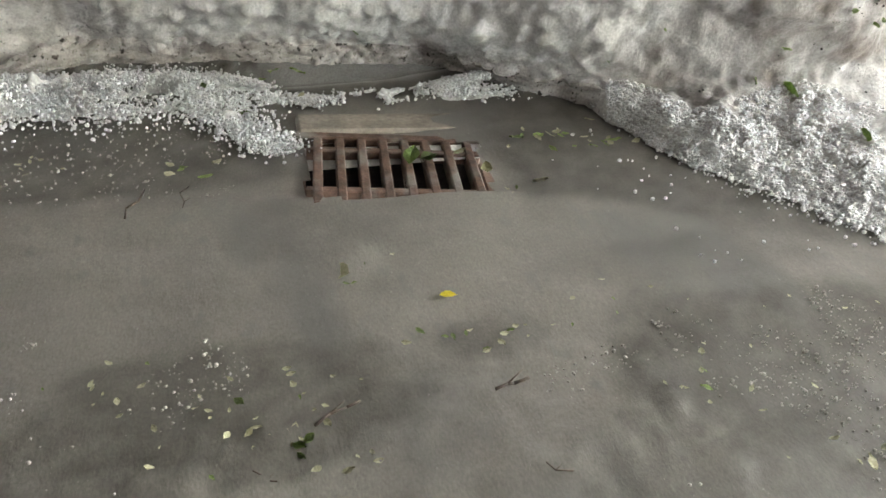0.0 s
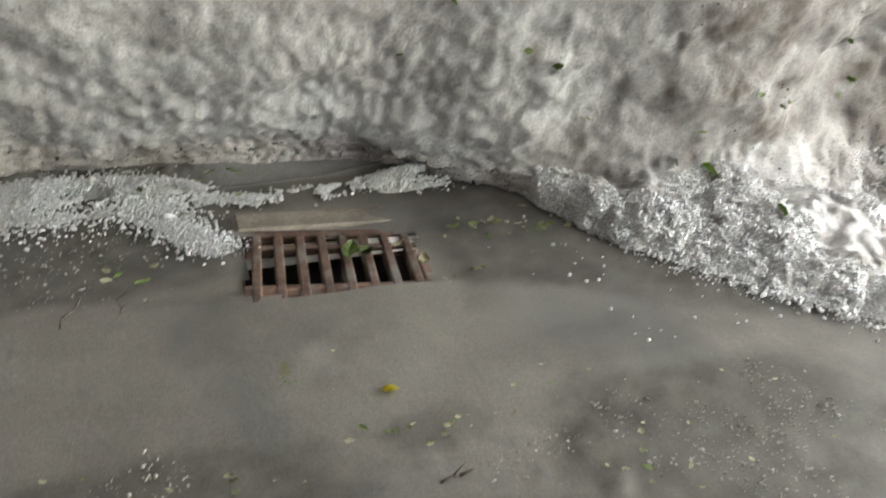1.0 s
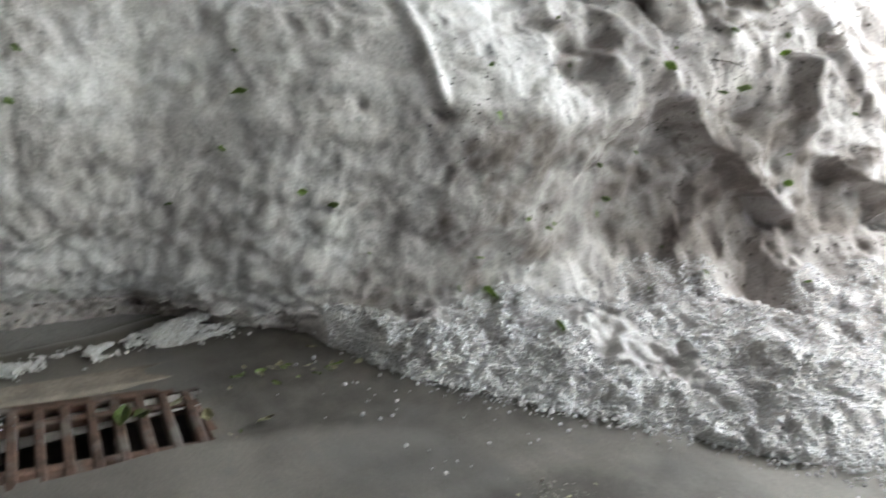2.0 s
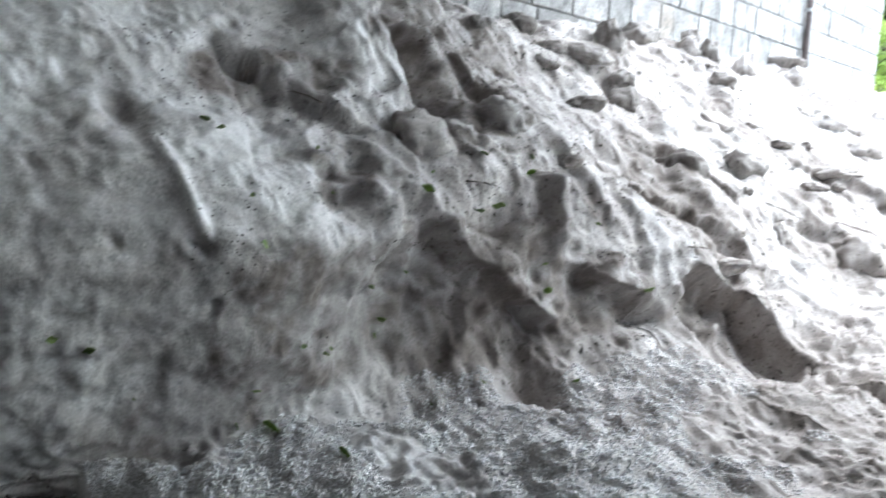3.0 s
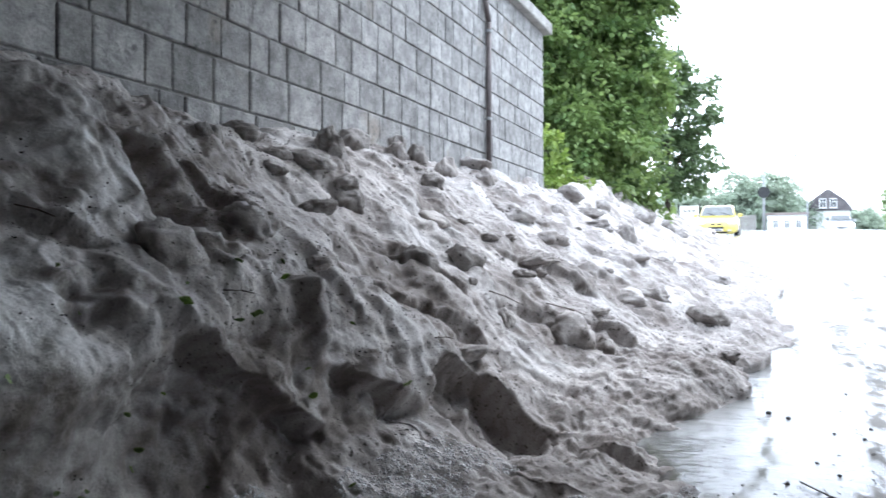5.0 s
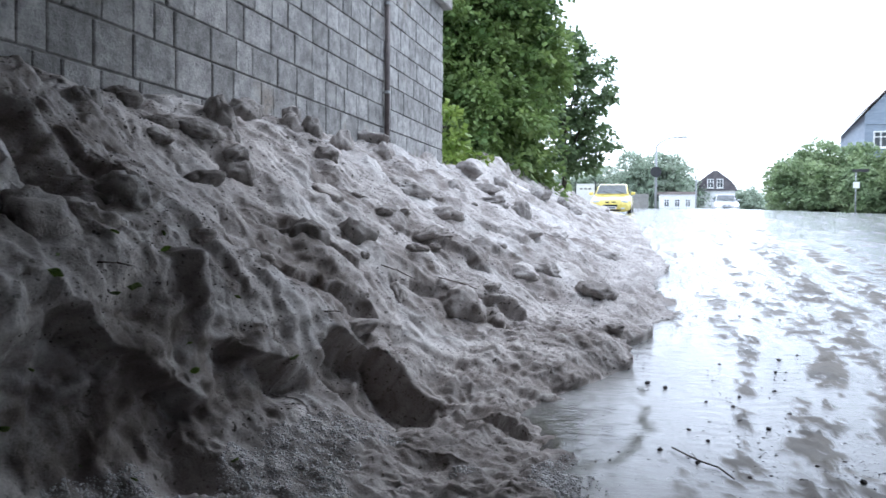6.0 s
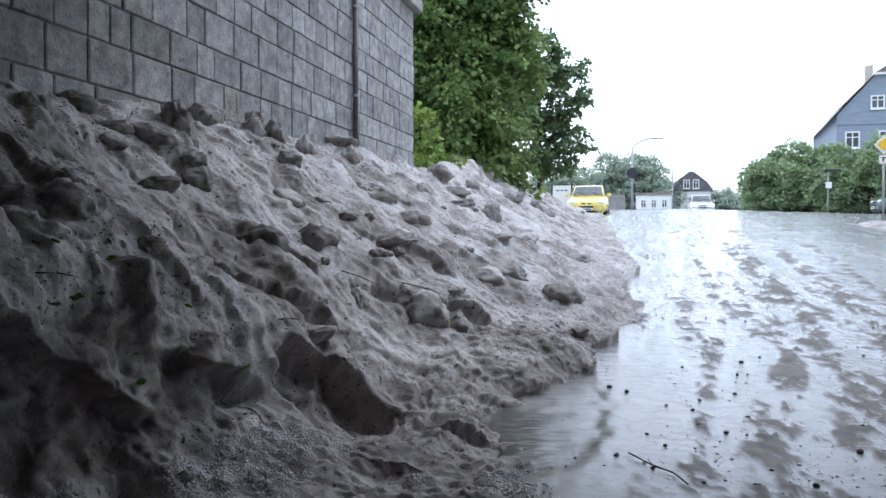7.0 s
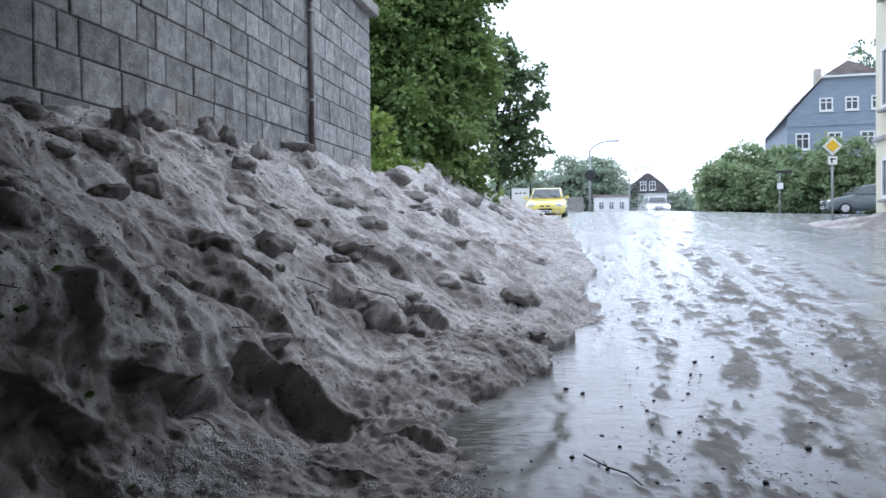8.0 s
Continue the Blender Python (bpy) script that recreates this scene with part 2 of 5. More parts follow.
# cladding and roof tiles are lightened, the distance haze painted into them
M_SLATE = mat("blue_grey_cladding", (0.23, 0.275, 0.335), (0.29, 0.335, 0.40), 0.7, 1.2, 12, 0.3, 0.01, stretch=(1, 1, 6))
M_ROOF = mat("brown_roof_tiles", (0.19, 0.155, 0.14), (0.29, 0.24, 0.22), 0.8, 1.5, 14, 0.5, 0.02)
M_SLATEROOF = mat("dark_slate_roof", (0.09, 0.08, 0.085), (0.16, 0.145, 0.15), 0.8, 1.5, 14, 0.5, 0.02)
M_PEBBLE = mat("silt_pebble", (0.16, 0.145, 0.125), (0.48, 0.46, 0.42), 0.6, 60, 200, 0, 0, 0.5)
M_CREAM = mat("cream_render", (0.66, 0.62, 0.48), (0.76, 0.72, 0.58), 0.85, 1.0, 30, 0.2, 0.004)
M_PLINTH = mat("grey_plinth", (0.30, 0.30, 0.30), (0.42, 0.42, 0.42), 0.9, 2, 30, 0.3, 0.005)
M_PANE = mat("window_pane", (0.05, 0.06, 0.07), (0.08, 0.09, 0.10), 0.08, 2, 10, 0, 0, 0.6)
M_STEEL = mat("galvanised_steel", (0.30, 0.31, 0.32), (0.42, 0.43, 0.44), 0.5, 6, 60, 0, 0, 0.5, metal=0.5)
M_SIGNY = mat("sign_yellow", (0.80, 0.48, 0.02), (0.85, 0.52, 0.03), 0.4, 3, 20, 0, 0)
M_FENCE = mat("grey_fence", (0.25, 0.24, 0.22), (0.36, 0.34, 0.32), 0.85, 2, 30, 0.2, 0.004)
M_HEAD = glow("lit_headlight", (1.0, 0.97, 1.0), 80.0)


# ---- mesh helpers ----
def link(name, bm, material, parent=None, label="", flat=False):
    me = bpy.data.meshes.new(name)
    bm.to_mesh(me)
    bm.free()
    me.materials.append(material)
    if not flat:
        for p in me.polygons:
            p.use_smooth = True
    ob = new(name, me)
    if parent:
        ob.parent = parent
    return tagged(ob, label)


def part(name, bm, material, parent, label=""):
    return link(name, bm, material, parent, label, flat=True)


def thing(name, label, category, group="", m=None, kind=""):
    ob = tagged(new(name), label, category, group, kind)
    if m:
        ob.matrix_basis = m
    return ob


def box(bm, lo, hi, bevel=0.0):
    c = [(a + b) / 2 for a, b in zip(lo, hi)]
    s = [b - a for a, b in zip(lo, hi)]
    r = bmesh.ops.create_cube(bm, size=1, matrix=Matrix.LocRotScale(c, None, s))
    if bevel:
        es = list({e for v in r["verts"] for e in v.link_edges})
        bmesh.ops.bevel(bm, geom=es, offset=bevel, segments=1, affect='EDGES', profile=0.5)
    return bm


def tube(bm, a, b, r0, r1=None, seg=8):
    a, b = Vector(a), Vector(b)
    d = b - a
    m = Matrix.Translation((a + b) / 2) @ d.to_track_quat("Z", "Y").to_matrix().to_4x4()
    bmesh.ops.create_cone(bm, cap_ends=True, segments=seg, radius1=r0, radius2=r0 if r1 is None else r1, depth=d.length, matrix=m)
    return bm


def array_mesh(name, verts, faces, material, smooth_faces=True, attrs=None):
    me = bpy.data.meshes.new(name)
    me.vertices.add(len(verts))
    me.vertices.foreach_set("co", np.asarray(verts, np.float32).ravel())
    k = faces.shape[1]
    me.loops.add(faces.size)
    me.loops.foreach_set("vertex_index", faces.astype(np.int32).ravel())
    me.polygons.add(len(faces))
    me.polygons.foreach_set("loop_start", np.arange(0, faces.size, k, dtype=np.int32))
    me.polygons.foreach_set("use_smooth", np.full(len(faces), smooth_faces))
    me.update(calc_edges=True)
    me.validate()
    me.materials.append(material)
    for key, values in (attrs or {}).items():
        at = me.attributes.new(key, 'FLOAT', 'POINT')
        at.data.foreach_set("value", np.asarray(values, np.float32).ravel())
    return me


def grid_faces(nx, ny):
    i = np.arange(nx - 1)[:, None] * ny + np.arange(ny - 1)[None, :]
    return np.stack([i, i + ny, i + ny + 1, i + 1], -1).reshape(-1, 4)


# ---- ground level: a road that climbs away from the underpass ----
def zg(x, y=0.0):
    x, y = np.asarray(x, float), np.asarray(y, float)
    up = np.where(x < 34, 0.06 * (x - 0.3), np.where(x < 60, 2.022 + 0.031 * (x - 34), 2.828 + 0.008 * (np.minimum(x, 400) - 60)))
    up = np.maximum(up, -0.12)
    up = up - 0.32 * smooth(0.4, 2.0, y) * smooth(20, 34, x) * smooth(60, 45, x)
    up = up - 0.32 * smooth(57, 62, x) * smooth(-2.6, -3.6, y) * smooth(90, 75, x)
    return up - 0.035 * np.clip(-3 - y, 0, 11) * smooth(8, 26, x)


# ---- road ----
GX, GY, GA = 0.345, 1.83, radians(-6)      # gully: centre and turn
GW, GD = 0.235, 0.175                       # half width, half depth of the open part


def gully_local(x, y):
    dx, dy = x - GX, y - GY
    return dx * math.cos(GA) + dy * math.sin(GA), -dx * math.sin(GA) + dy * math.cos(GA)


# where wheels have thrown up mud: places along the road, offsets across it, width, amount
TRACKS = [((2.5, 5.1, 7.7, 11.4, 20), (-0.12, -0.45, -0.70, -0.81, -0.95), 0.05, 0.55), ((2.5, 4.2, 5.7, 8.5, 20), (-0.35, -0.66, -0.98, -1.26, -1.7), 0.09, 0.8), ((2.5, 5.0, 6.3, 9.0, 20), (-0.80, -1.12, -1.20, -1.38, -2.0), 0.10, 0.9),
          ((2.5, 4.6, 7.1, 11.4, 20), (-1.1, -1.50, -1.80, -2.03, -2.5), 0.10, 1.0), ((2.5, 5.4, 8.0, 12.0, 20), (-1.3, -1.72, -2.2, -2.6, -3.2), 0.06, 1.0), ((2.5, 5.4, 8.0, 12.0, 20), (-1.8, -2.3, -2.9, -3.3, -4.0), 0.08, 0.9)]


def mud(x, y):
    """How much churned mud lies at a place on the road, 0 to 1."""
    m = 0.0
    for tx, ty, w, k in TRACKS:
        q = (y - np.interp(x, tx, ty) - 0.03 * fbm(x * 2.5, y * 2.5, 40.0, 2)) / w
        m = np.maximum(m, k * np.exp(-q * q))
    for cx, cy, ax, ay in ((3.64, -0.95, 0.35, 0.16), (3.12, -0.46, 0.16, 0.20), (2.9, -1.0, 0.3, 0.3), (4.6, -1.25, 0.5, 0.13)):
        m = np.maximum(m, 0.95 * np.exp(-((x - cx) / ax) ** 2 - ((y - cy) / ay) ** 2))
    return m * smooth(-0.02, 0.25, fbm(x * 3.4, y * 9.0, 33.0, 3) + 0.8 * fbm(x * 15, y * 26, 35.0, 2)) * smooth(2.0, 2.8, x) * smooth(18, 10, x)


def road():
    xs = np.concatenate([[-2000, -300, -60, -20, -8, -5], np.arange(-3, -0.6, 0.05), np.arange(-0.6, 1.6, 0.02), np.arange(1.6, 9, 0.032),
                         np.arange(9, 20, 0.1), np.arange(20, 40, 0.25), np.arange(40, 70, 1.5), [75, 85, 100, 130, 180, 260, 400, 700, 1200, 2500]])
    ys = np.concatenate([[-2500, -900, -300, -120, -60, -30, -18, -12], np.arange(-9, -2, 0.08), np.arange(-2, 0.6, 0.02), np.arange(0.6, 2.4, 0.02),
                         np.arange(2.4, 3.3, 0.06), [3.6, 4.2, 5, 6, 8, 12, 20, 40, 80, 200, 600, 2500]])
    x, y = np.meshgrid(xs, ys, indexing="ij")
    near = smooth(60, 20, x) * smooth(-12, -8, y) * smooth(-8, -4, x)
    # silt laid down in long tongues, churned by tyres further along
    h = 0.010 * fbm(x * 0.9, y * 2.4, 0.3, 4) + 0.004 * fbm(x * 7, y * 9, 2.0, 3)
    wob = 0.10 * vnoise(x * 0.35, 0.5, 0.0) + 0.04 * vnoise(x * 1.3, 2.5, 0.0)
    ruts = 0
    for c, w, d in ((-0.62, 0.10, 1.0), (-1.25, 0.13, 1.1), (-1.9, 0.10, 0.8), (-2.7, 0.15, 1.2), (-3.4, 0.12, 0.9), (-4.3, 0.16, 1.1), (-0.2, 0.07, 0.6)):
        q = (y - c - wob * (1 + 0.2 * c) + 0.012 * (x - 4) * (c + 0.3)) / w
        ruts = ruts - d * np.exp(-q * q) + 0.9 * d * (np.exp(-(q - 1.7) ** 2 * 2) + np.exp(-(q + 1.7) ** 2 * 2)) * (0.55 + 0.8 * vnoise(x * 1.7, y * 3, 5.0))
    far = smooth(1.8, 4.2, x)
    h = h * (1 - 0.6 * far) + far * (0.007 * ruts * (0.7 + 0.6 * vnoise(x * 5, y * 12, 3.0)) + 0.002 * fbm(x * 2.2, y * 5.5, 9.0, 3) * smooth(2, 7, x) + 0.003 * fbm(x * 1.3, y * 15, 4.0, 3) + 0.004 * fbm(x * 9, y * 15, 7.0, 2) + 0.005 * fbm(x * 24, y * 26, 6.0, 2) + 0.006 * fbm(x * 1.1, y * 9, 14.0, 3) * smooth(4, 8, x) + 0.003 * fbm(x * 1.6, y * 19, 24.0, 3) + 0.004 * fbm(x * 22, y * 30, 16.0, 2) * smooth(-0.1, 0.5, fbm(x * 0.8, y * 2.6, 21.0, 3)))
    h += 0.008 * abs(fbm(x * 30, y * 34, 3.0, 3)) * smooth(1.3, 0.95, y) * smooth(0.9, 0.2, x + 0.5 * fbm(x * 2, y * 2, 1.0, 2)) * (1 - far)
    # a calm sheet of water before the bank
    calm = far * smooth(6.6, 4.6, x + 0.5 * fbm(x * 0.9, y * 2.2, 17.0, 2)) * smooth(-1.9, -1.2, y - 0.12 * (x - 4))
    h = h * near * (1 - 0.86 * calm)
    clods = mud(x, y)
    h += clods * (0.010 + 0.024 * abs(fbm(x * 20, y * 26, 52.0, 3)))
    # a bow of silt against the lower edge of the gully
    lx, ly = gully_local(x, y)
    h += 0.016 * np.exp(-((lx / 0.5) ** 2)) * smooth(-0.09, -0.15, ly) * smooth(-0.75, -0.25, ly)
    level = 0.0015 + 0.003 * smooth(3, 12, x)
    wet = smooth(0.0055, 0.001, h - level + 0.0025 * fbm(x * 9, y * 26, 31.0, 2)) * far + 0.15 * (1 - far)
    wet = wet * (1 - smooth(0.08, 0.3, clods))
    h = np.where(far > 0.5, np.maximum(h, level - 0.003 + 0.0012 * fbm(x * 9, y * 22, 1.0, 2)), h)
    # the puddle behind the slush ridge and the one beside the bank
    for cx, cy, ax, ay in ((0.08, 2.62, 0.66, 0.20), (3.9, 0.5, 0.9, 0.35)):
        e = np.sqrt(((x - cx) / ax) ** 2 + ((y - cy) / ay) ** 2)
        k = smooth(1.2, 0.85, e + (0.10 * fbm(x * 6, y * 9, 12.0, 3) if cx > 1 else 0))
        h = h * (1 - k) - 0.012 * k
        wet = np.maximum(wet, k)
    # the bed under the bank lies a little deeper
    rim = np.interp(x, EDGE_X, EDGE_Y)
    h -= 0.07 * smooth(0.06, 0.25, y - rim) * smooth(1.05, 1.3, x) * smooth(38, 34, x)
    # damp silt, darker than the dry tongues
    rag = 0.5 * fbm(x * 3.0, y * 3.0, 5.0, 3) + 0.3 * fbm(x * 11, y * 11, 2.0, 2)
    damp_shade = 0.85 * smooth(-0.02, 0.05, y - (1.74 + 0.10 * (x + 0.58)) + 0.06 * rag) * smooth(0.15, 0.0, x)
    damp_shade = np.maximum(damp_shade, 0.9 * smooth(-0.02, 0.05, y - (1.62 - 0.55 * np.maximum(x - 0.75, 0)) + 0.05 * rag) * smooth(0.58, 0.68, x))
    # right-hand ellipses: damp silt plus shade painted in against the opening's light
    for cx, cy, ax, ay, k in ((-0.10, 1.06, 0.34, 0.17, 0.8), (0.40, 1.15, 0.12, 0.07, 0.5), (0.95, 0.98, 0.42, 0.26, 0.95), (1.15, 0.72, 0.45, 0.30, 0.95), (0.75, 0.75, 0.34, 0.24, 0.8), (-0.45, 0.90, 0.26, 0.18, 0.65), (0.25, 1.62, 0.30, 0.16, 0.25), (0.45, 0.70, 0.5, 0.14, 0.45), (0.95, 1.35, 0.3, 0.1, 0.3)):
        q = np.sqrt(((x - cx) / ax) ** 2 + ((y - cy) / ay) ** 2)
        damp_shade = np.maximum(damp_shade, k * smooth(1.12, 0.85, q + 0.35 * rag))
    damp_shade = np.clip(damp_shade * (0.8 + 0.35 * fbm(x * 25, y * 25, 8.0, 3)), 0, 1) * (1 - far)
    # clear water over dark ground in the puddle by the bank
    q = np.sqrt(((x - 3.72) / 0.50) ** 2 + ((y - 0.46) / 0.22) ** 2)
    damp_shade = np.maximum(damp_shade, 0.85 * smooth(1.15, 0.6, q + 0.5 * fbm(x * 6, y * 8, 44.0, 2)))
    z = zg(x, y) + h
    v = np.stack([x, y, z], -1).reshape(-1, 3)
    f = grid_faces(len(xs), len(ys))
    c = v[f].mean(1)
    lx, ly = gully_local(c[:, 0], c[:, 1])
    f = f[~((abs(lx) < GW - 0.002) & (ly < GD + 0.004) & (ly > -GD + 0.03 + 0.03 * vnoise(lx * 9, 0.5, 3.0) + 0.05 * (lx + 0.1)))]
    ob = new("road", array_mesh("road", v, f, M_ROAD, True, {"wet": wet.ravel(), "dirt_shade": damp_shade.ravel()}))
    return tagged(ob, "wet road under brown silt and slush", "road", kind="structure")


# ---- the hail bank along the wall ----
SX = np.array([-9, -0.8, -0.5, 0.55, 0.75, 1.0, 1.3, 2.4, 3.5, 5.0, 6.8, 8.5, 11, 15, 20, 25, 31, 37])
EDGE_X = np.array([-9, -0.8, -0.5, 0.55, 0.7, 0.85, 1.01, 1.06, 1.13, 1.3, 1.6, 1.75, 2.2, 2.6, 3.1, 3.45, 3.9, 4.4, 5.0, 5.45, 5.86, 6.2, 6.8, 8.5, 11, 15, 20, 25, 31, 37])
EDGE_Y = np.array([2.5, 2.45, 2.74, 2.60, 2.47, 2.33, 2.16, 1.97, 1.77, 1.52, 1.15, 0.93, 0.55, 0.41, 0.40, 0.46, 0.66, 0.44, 0.24, 0.36, 0.13, 0.26, -0.09, 0.03, 0.0, 0.2, 0.57, 1.0, 1.8, 2.6]) - 0.03
FOOT_Y = np.array([2.7, 2.65, 2.76, 2.58, 2.38, 2.14, 1.98, 1.58, 1.25, 0.95, 0.6, 0.6, 0.6, 0.8, 1.1, 1.5, 2.1, 2.8])
FOOT_H = np.array([.06, .06, .05, .05, .06, .07, .12, .16, .15, .15, .14, .13, .13, .13, .13, .11, .1, .06])
MID_Y = np.array([2.45, 2.42, 2.42, 2.25, 2.12, 1.98, 1.83, 1.8, 1.68, 1.6, 1.5, 1.5, 1.6, 1.8, 2.0, 2.4, 2.8, 3.1])
MID_H = np.array([.7, .7, .6, .6, .7, .74, .72, .74, .66, .66, .66, .66, .62, .62, .62, .55, .4, .2])
UP_Y = np.array([2.75, 2.72, 2.7, 2.58, 2.5, 2.4, 2.3, 2.42, 2.42, 2.36, 2.35, 2.35, 2.38, 2.55, 2.6, 2.7, 3.0, 3.3])
UP_H = np.array([1.35, 1.35, 1.3, 1.24, 1.22, 1.18, 1.16, 1.3, 1.2, 1.2, 1.16, 1.12, 1.0, 1.1, 1.0, .75, .5, .24])
TOP_Y = np.array([2.97, 2.97, 2.97, 2.97, 2.97, 2.97, 2.97, 2.95, 2.95, 2.95, 2.95, 2.95, 2.95, 3.2, 3.1, 3.0, 3.3, 3.6])
TOP_H = np.array([1.8, 1.8, 1.78, 1.77, 1.76, 1.75, 1.74, 1.72, 1.58, 1.55, 1.54, 1.5, 1.3, 1.5, 1.2, .88, .55, .25])


road()


def bank_base(x, u):
    """Rough surface of the bank: x along the road, u from the wet edge (0) to behind the crest (5)."""
    g = lambda a: np.interp(x, SX, a)
    edge = np.interp(x, EDGE_X, EDGE_Y) + (0.06 * fbm(x * 2.6, 1.0, 0.0, 2) + 0.045 * fbm(x * 9, 3.0, 0.0, 3)) * smooth(0.7, 2.5, x) + 0.07 * fbm(x * 1.7, 5.0, 0.0, 3) * smooth(5.5, 7.5, x)
    ys = np.stack([edge, g(FOOT_Y), g(MID_Y), g(UP_Y), g(TOP_Y), np.where(x < 10.9, 3.2, g(TOP_Y) + 1.6)])
    hs = np.stack([g(FOOT_H) * 0 - 0.03, g(FOOT_H), g(MID_H), g(UP_H), g(TOP_H), np.where(x < 10.9, g(TOP_H) + 0.02, 0.1)])
    k = np.clip(u.astype(int), 0, 4)
    t = u - k
    i = np.arange(len(x))
    p = lambda a: (a[np.clip(k - 1, 0, 5), i], a[k, i], a[k + 1, i], a[np.clip(k + 2, 0, 5), i])

    def cr(q):
        a, b, c, d = q
        return b + 0.5 * t * (c - a + t * (2 * a - 5 * b + 4 * c - d + t * (3 * (b - c) + d - a)))
    yy, hh = cr(p(ys)), cr(p(hs))
    low = k == 0
    hh = np.where(low, g(FOOT_H) * (1 - (1 - t) ** (2.4 - 1.2 * smooth(4.6, 6.2, x))) - 0.02 * (1 - t), hh)
    yy = np.where(low, ys[0] + (ys[1] - ys[0]) * t, yy)
    return yy, hh


def blur(a, n):
    for ax in (0, 1):
        k = np.ones(2 * n + 1) / (2 * n + 1)
        pad = [(0, 0), (0, 0)]
        pad[ax] = (n, n)
        a = np.apply_along_axis(lambda r: np.convolve(r, k, "valid"), ax, np.pad(a, pad, mode="edge"))
    return a


# brown layers plus shade painted in dark hollows: x, h, radii, amount
SHADED_LAYERS = [(1.95, 0.48, 0.38, 0.22, 0.65), (2.30, 0.40, 0.20, 0.14, 0.75), (1.45, 0.45, 0.18, 0.28, 0.85), (1.30, 0.16, 0.35, 0.12, 0.65), (1.60, 0.30, 0.30, 0.12, 0.8), (2.55, 0.95, 0.30, 0.04, 0.5), (3.52, 0.22, 0.22, 0.12, 0.95), (2.95, 0.27, 0.16, 0.07, 0.8), (1.60, 1.18, 0.19, 0.10, 0.95), (1.78, 0.83, 0.17, 0.05, 0.85),
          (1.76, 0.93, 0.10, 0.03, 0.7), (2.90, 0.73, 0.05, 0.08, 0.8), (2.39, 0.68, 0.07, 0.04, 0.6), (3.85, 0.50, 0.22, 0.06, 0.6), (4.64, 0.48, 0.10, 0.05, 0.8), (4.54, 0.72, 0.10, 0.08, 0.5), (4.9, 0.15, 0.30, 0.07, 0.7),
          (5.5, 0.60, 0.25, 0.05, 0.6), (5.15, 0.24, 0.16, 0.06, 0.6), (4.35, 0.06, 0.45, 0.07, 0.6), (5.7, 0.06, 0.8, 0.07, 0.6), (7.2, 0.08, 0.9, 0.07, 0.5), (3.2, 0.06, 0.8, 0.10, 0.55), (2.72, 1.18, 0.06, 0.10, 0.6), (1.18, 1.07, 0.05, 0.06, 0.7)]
FEATURES, SCARPS = [], []


def knob(x, h, rx, rh, d, p=2.0, lean=0.0):
    """A swelling (d > 0) or a hollow (d < 0) on the bank: place along the road and above it, radii, depth, and sideways lean."""
    FEATURES.append((x, h, rx, rh, d, p, lean))


def scarp(points, d, fade, soil_shade=1.0):
    """A broken edge on the bank: the side to the right of the line of (x, h) points drops by d and comes back over fade
    metres; the last number sets its brown and painted shade.
    """
    SCARPS.append((points, d, fade, soil_shade))


LUMP_SPOTS = []


def lump_at(x, y, h, rx, rh):
    """A clod of packed hail frozen into the bank, which swells a little round it."""
    LUMP_SPOTS.append((x, y, h, rx, rh))
    if x < 9:
        knob(x + 0.1 * rx, h - 0.25 * rh, 1.6 * rx, 1.35 * rh, 0.34 * min(rx, rh), 2.0)


# the great scoop with its overhung rim, the hollow beside it, and smaller broken edges
scarp(((1.90, 0.84), (2.05, 0.76), (2.15, 0.67), (2.25, 0.55), (2.45, 0.40), (2.66, 0.26)), 0.12, 0.40)
scarp(((3.22, 0.41), (3.40, 0.40), (3.52, 0.37), (3.64, 0.28), (3.72, 0.16), (3.74, 0.10)), 0.15, 0.22)
scarp(((2.66, 0.53), (2.82, 0.44), (3.06, 0.33), (3.16, 0.24)), 0.12, 0.13)
scarp(((2.44, 1.00), (2.34, 1.13), (2.33, 1.36), (2.44, 1.62)), 0.13, 0.16, 0.0)
scarp(((1.58, 1.34), (1.74, 1.30), (1.80, 1.20), (1.88, 1.11), (2.02, 1.02)), 0.09, 0.16)
scarp(((3.44, 0.86), (3.56, 0.75), (3.78, 0.60), (3.92, 0.45), (4.02, 0.34)), 0.06, 0.10)
scarp(((2.80, 0.92), (2.90, 0.80), (2.96, 0.70), (3.02, 0.62)), 0.06, 0.07)
scarp(((5.20, 0.86), (5.43, 0.70), (5.62, 0.52), (5.74, 0.40)), 0.07, 0.10)
scarp(((7.05, 0.86), (7.27, 0.72), (7.45, 0.58), (7.6, 0.46)), 0.07, 0.12)
scarp(((4.92, 0.42), (5.13, 0.31), (5.20, 0.22), (5.18, 0.12)), 0.08, 0.14)
scarp(((4.30, 0.62), (4.62, 0.52), (4.74, 0.45), (4.80, 0.36)), 0.05, 0.07)
scarp(((2.70, 1.30), (2.74, 1.20), (2.78, 1.10), (2.95, 1.02)), 0.07, 0.10)
scarp(((6.10, 0.70), (6.40, 0.54), (6.62, 0.40)), 0.06, 0.10)
scarp(((3.80, 1.00), (3.95, 0.89), (4.05, 0.74), (4.20, 0.58)), 0.06, 0.10)
scarp(((1.66, 0.97), (1.80, 0.93), (1.94, 0.90)), 0.05, 0.07)
scarp(((1.62, 0.88), (1.76, 0.86), (1.90, 0.80)), 0.07, 0.09)
knob(1.92, 0.47, 0.30, 0.17, -0.06, 3.0)
knob(3.45, 0.18, 0.20, 0.10, -0.05, 3.0)
knob(2.92, 0.27, 0.10, 0.07, -0.05)
knob(3.18, 0.25, 0.14, 0.08, -0.06)
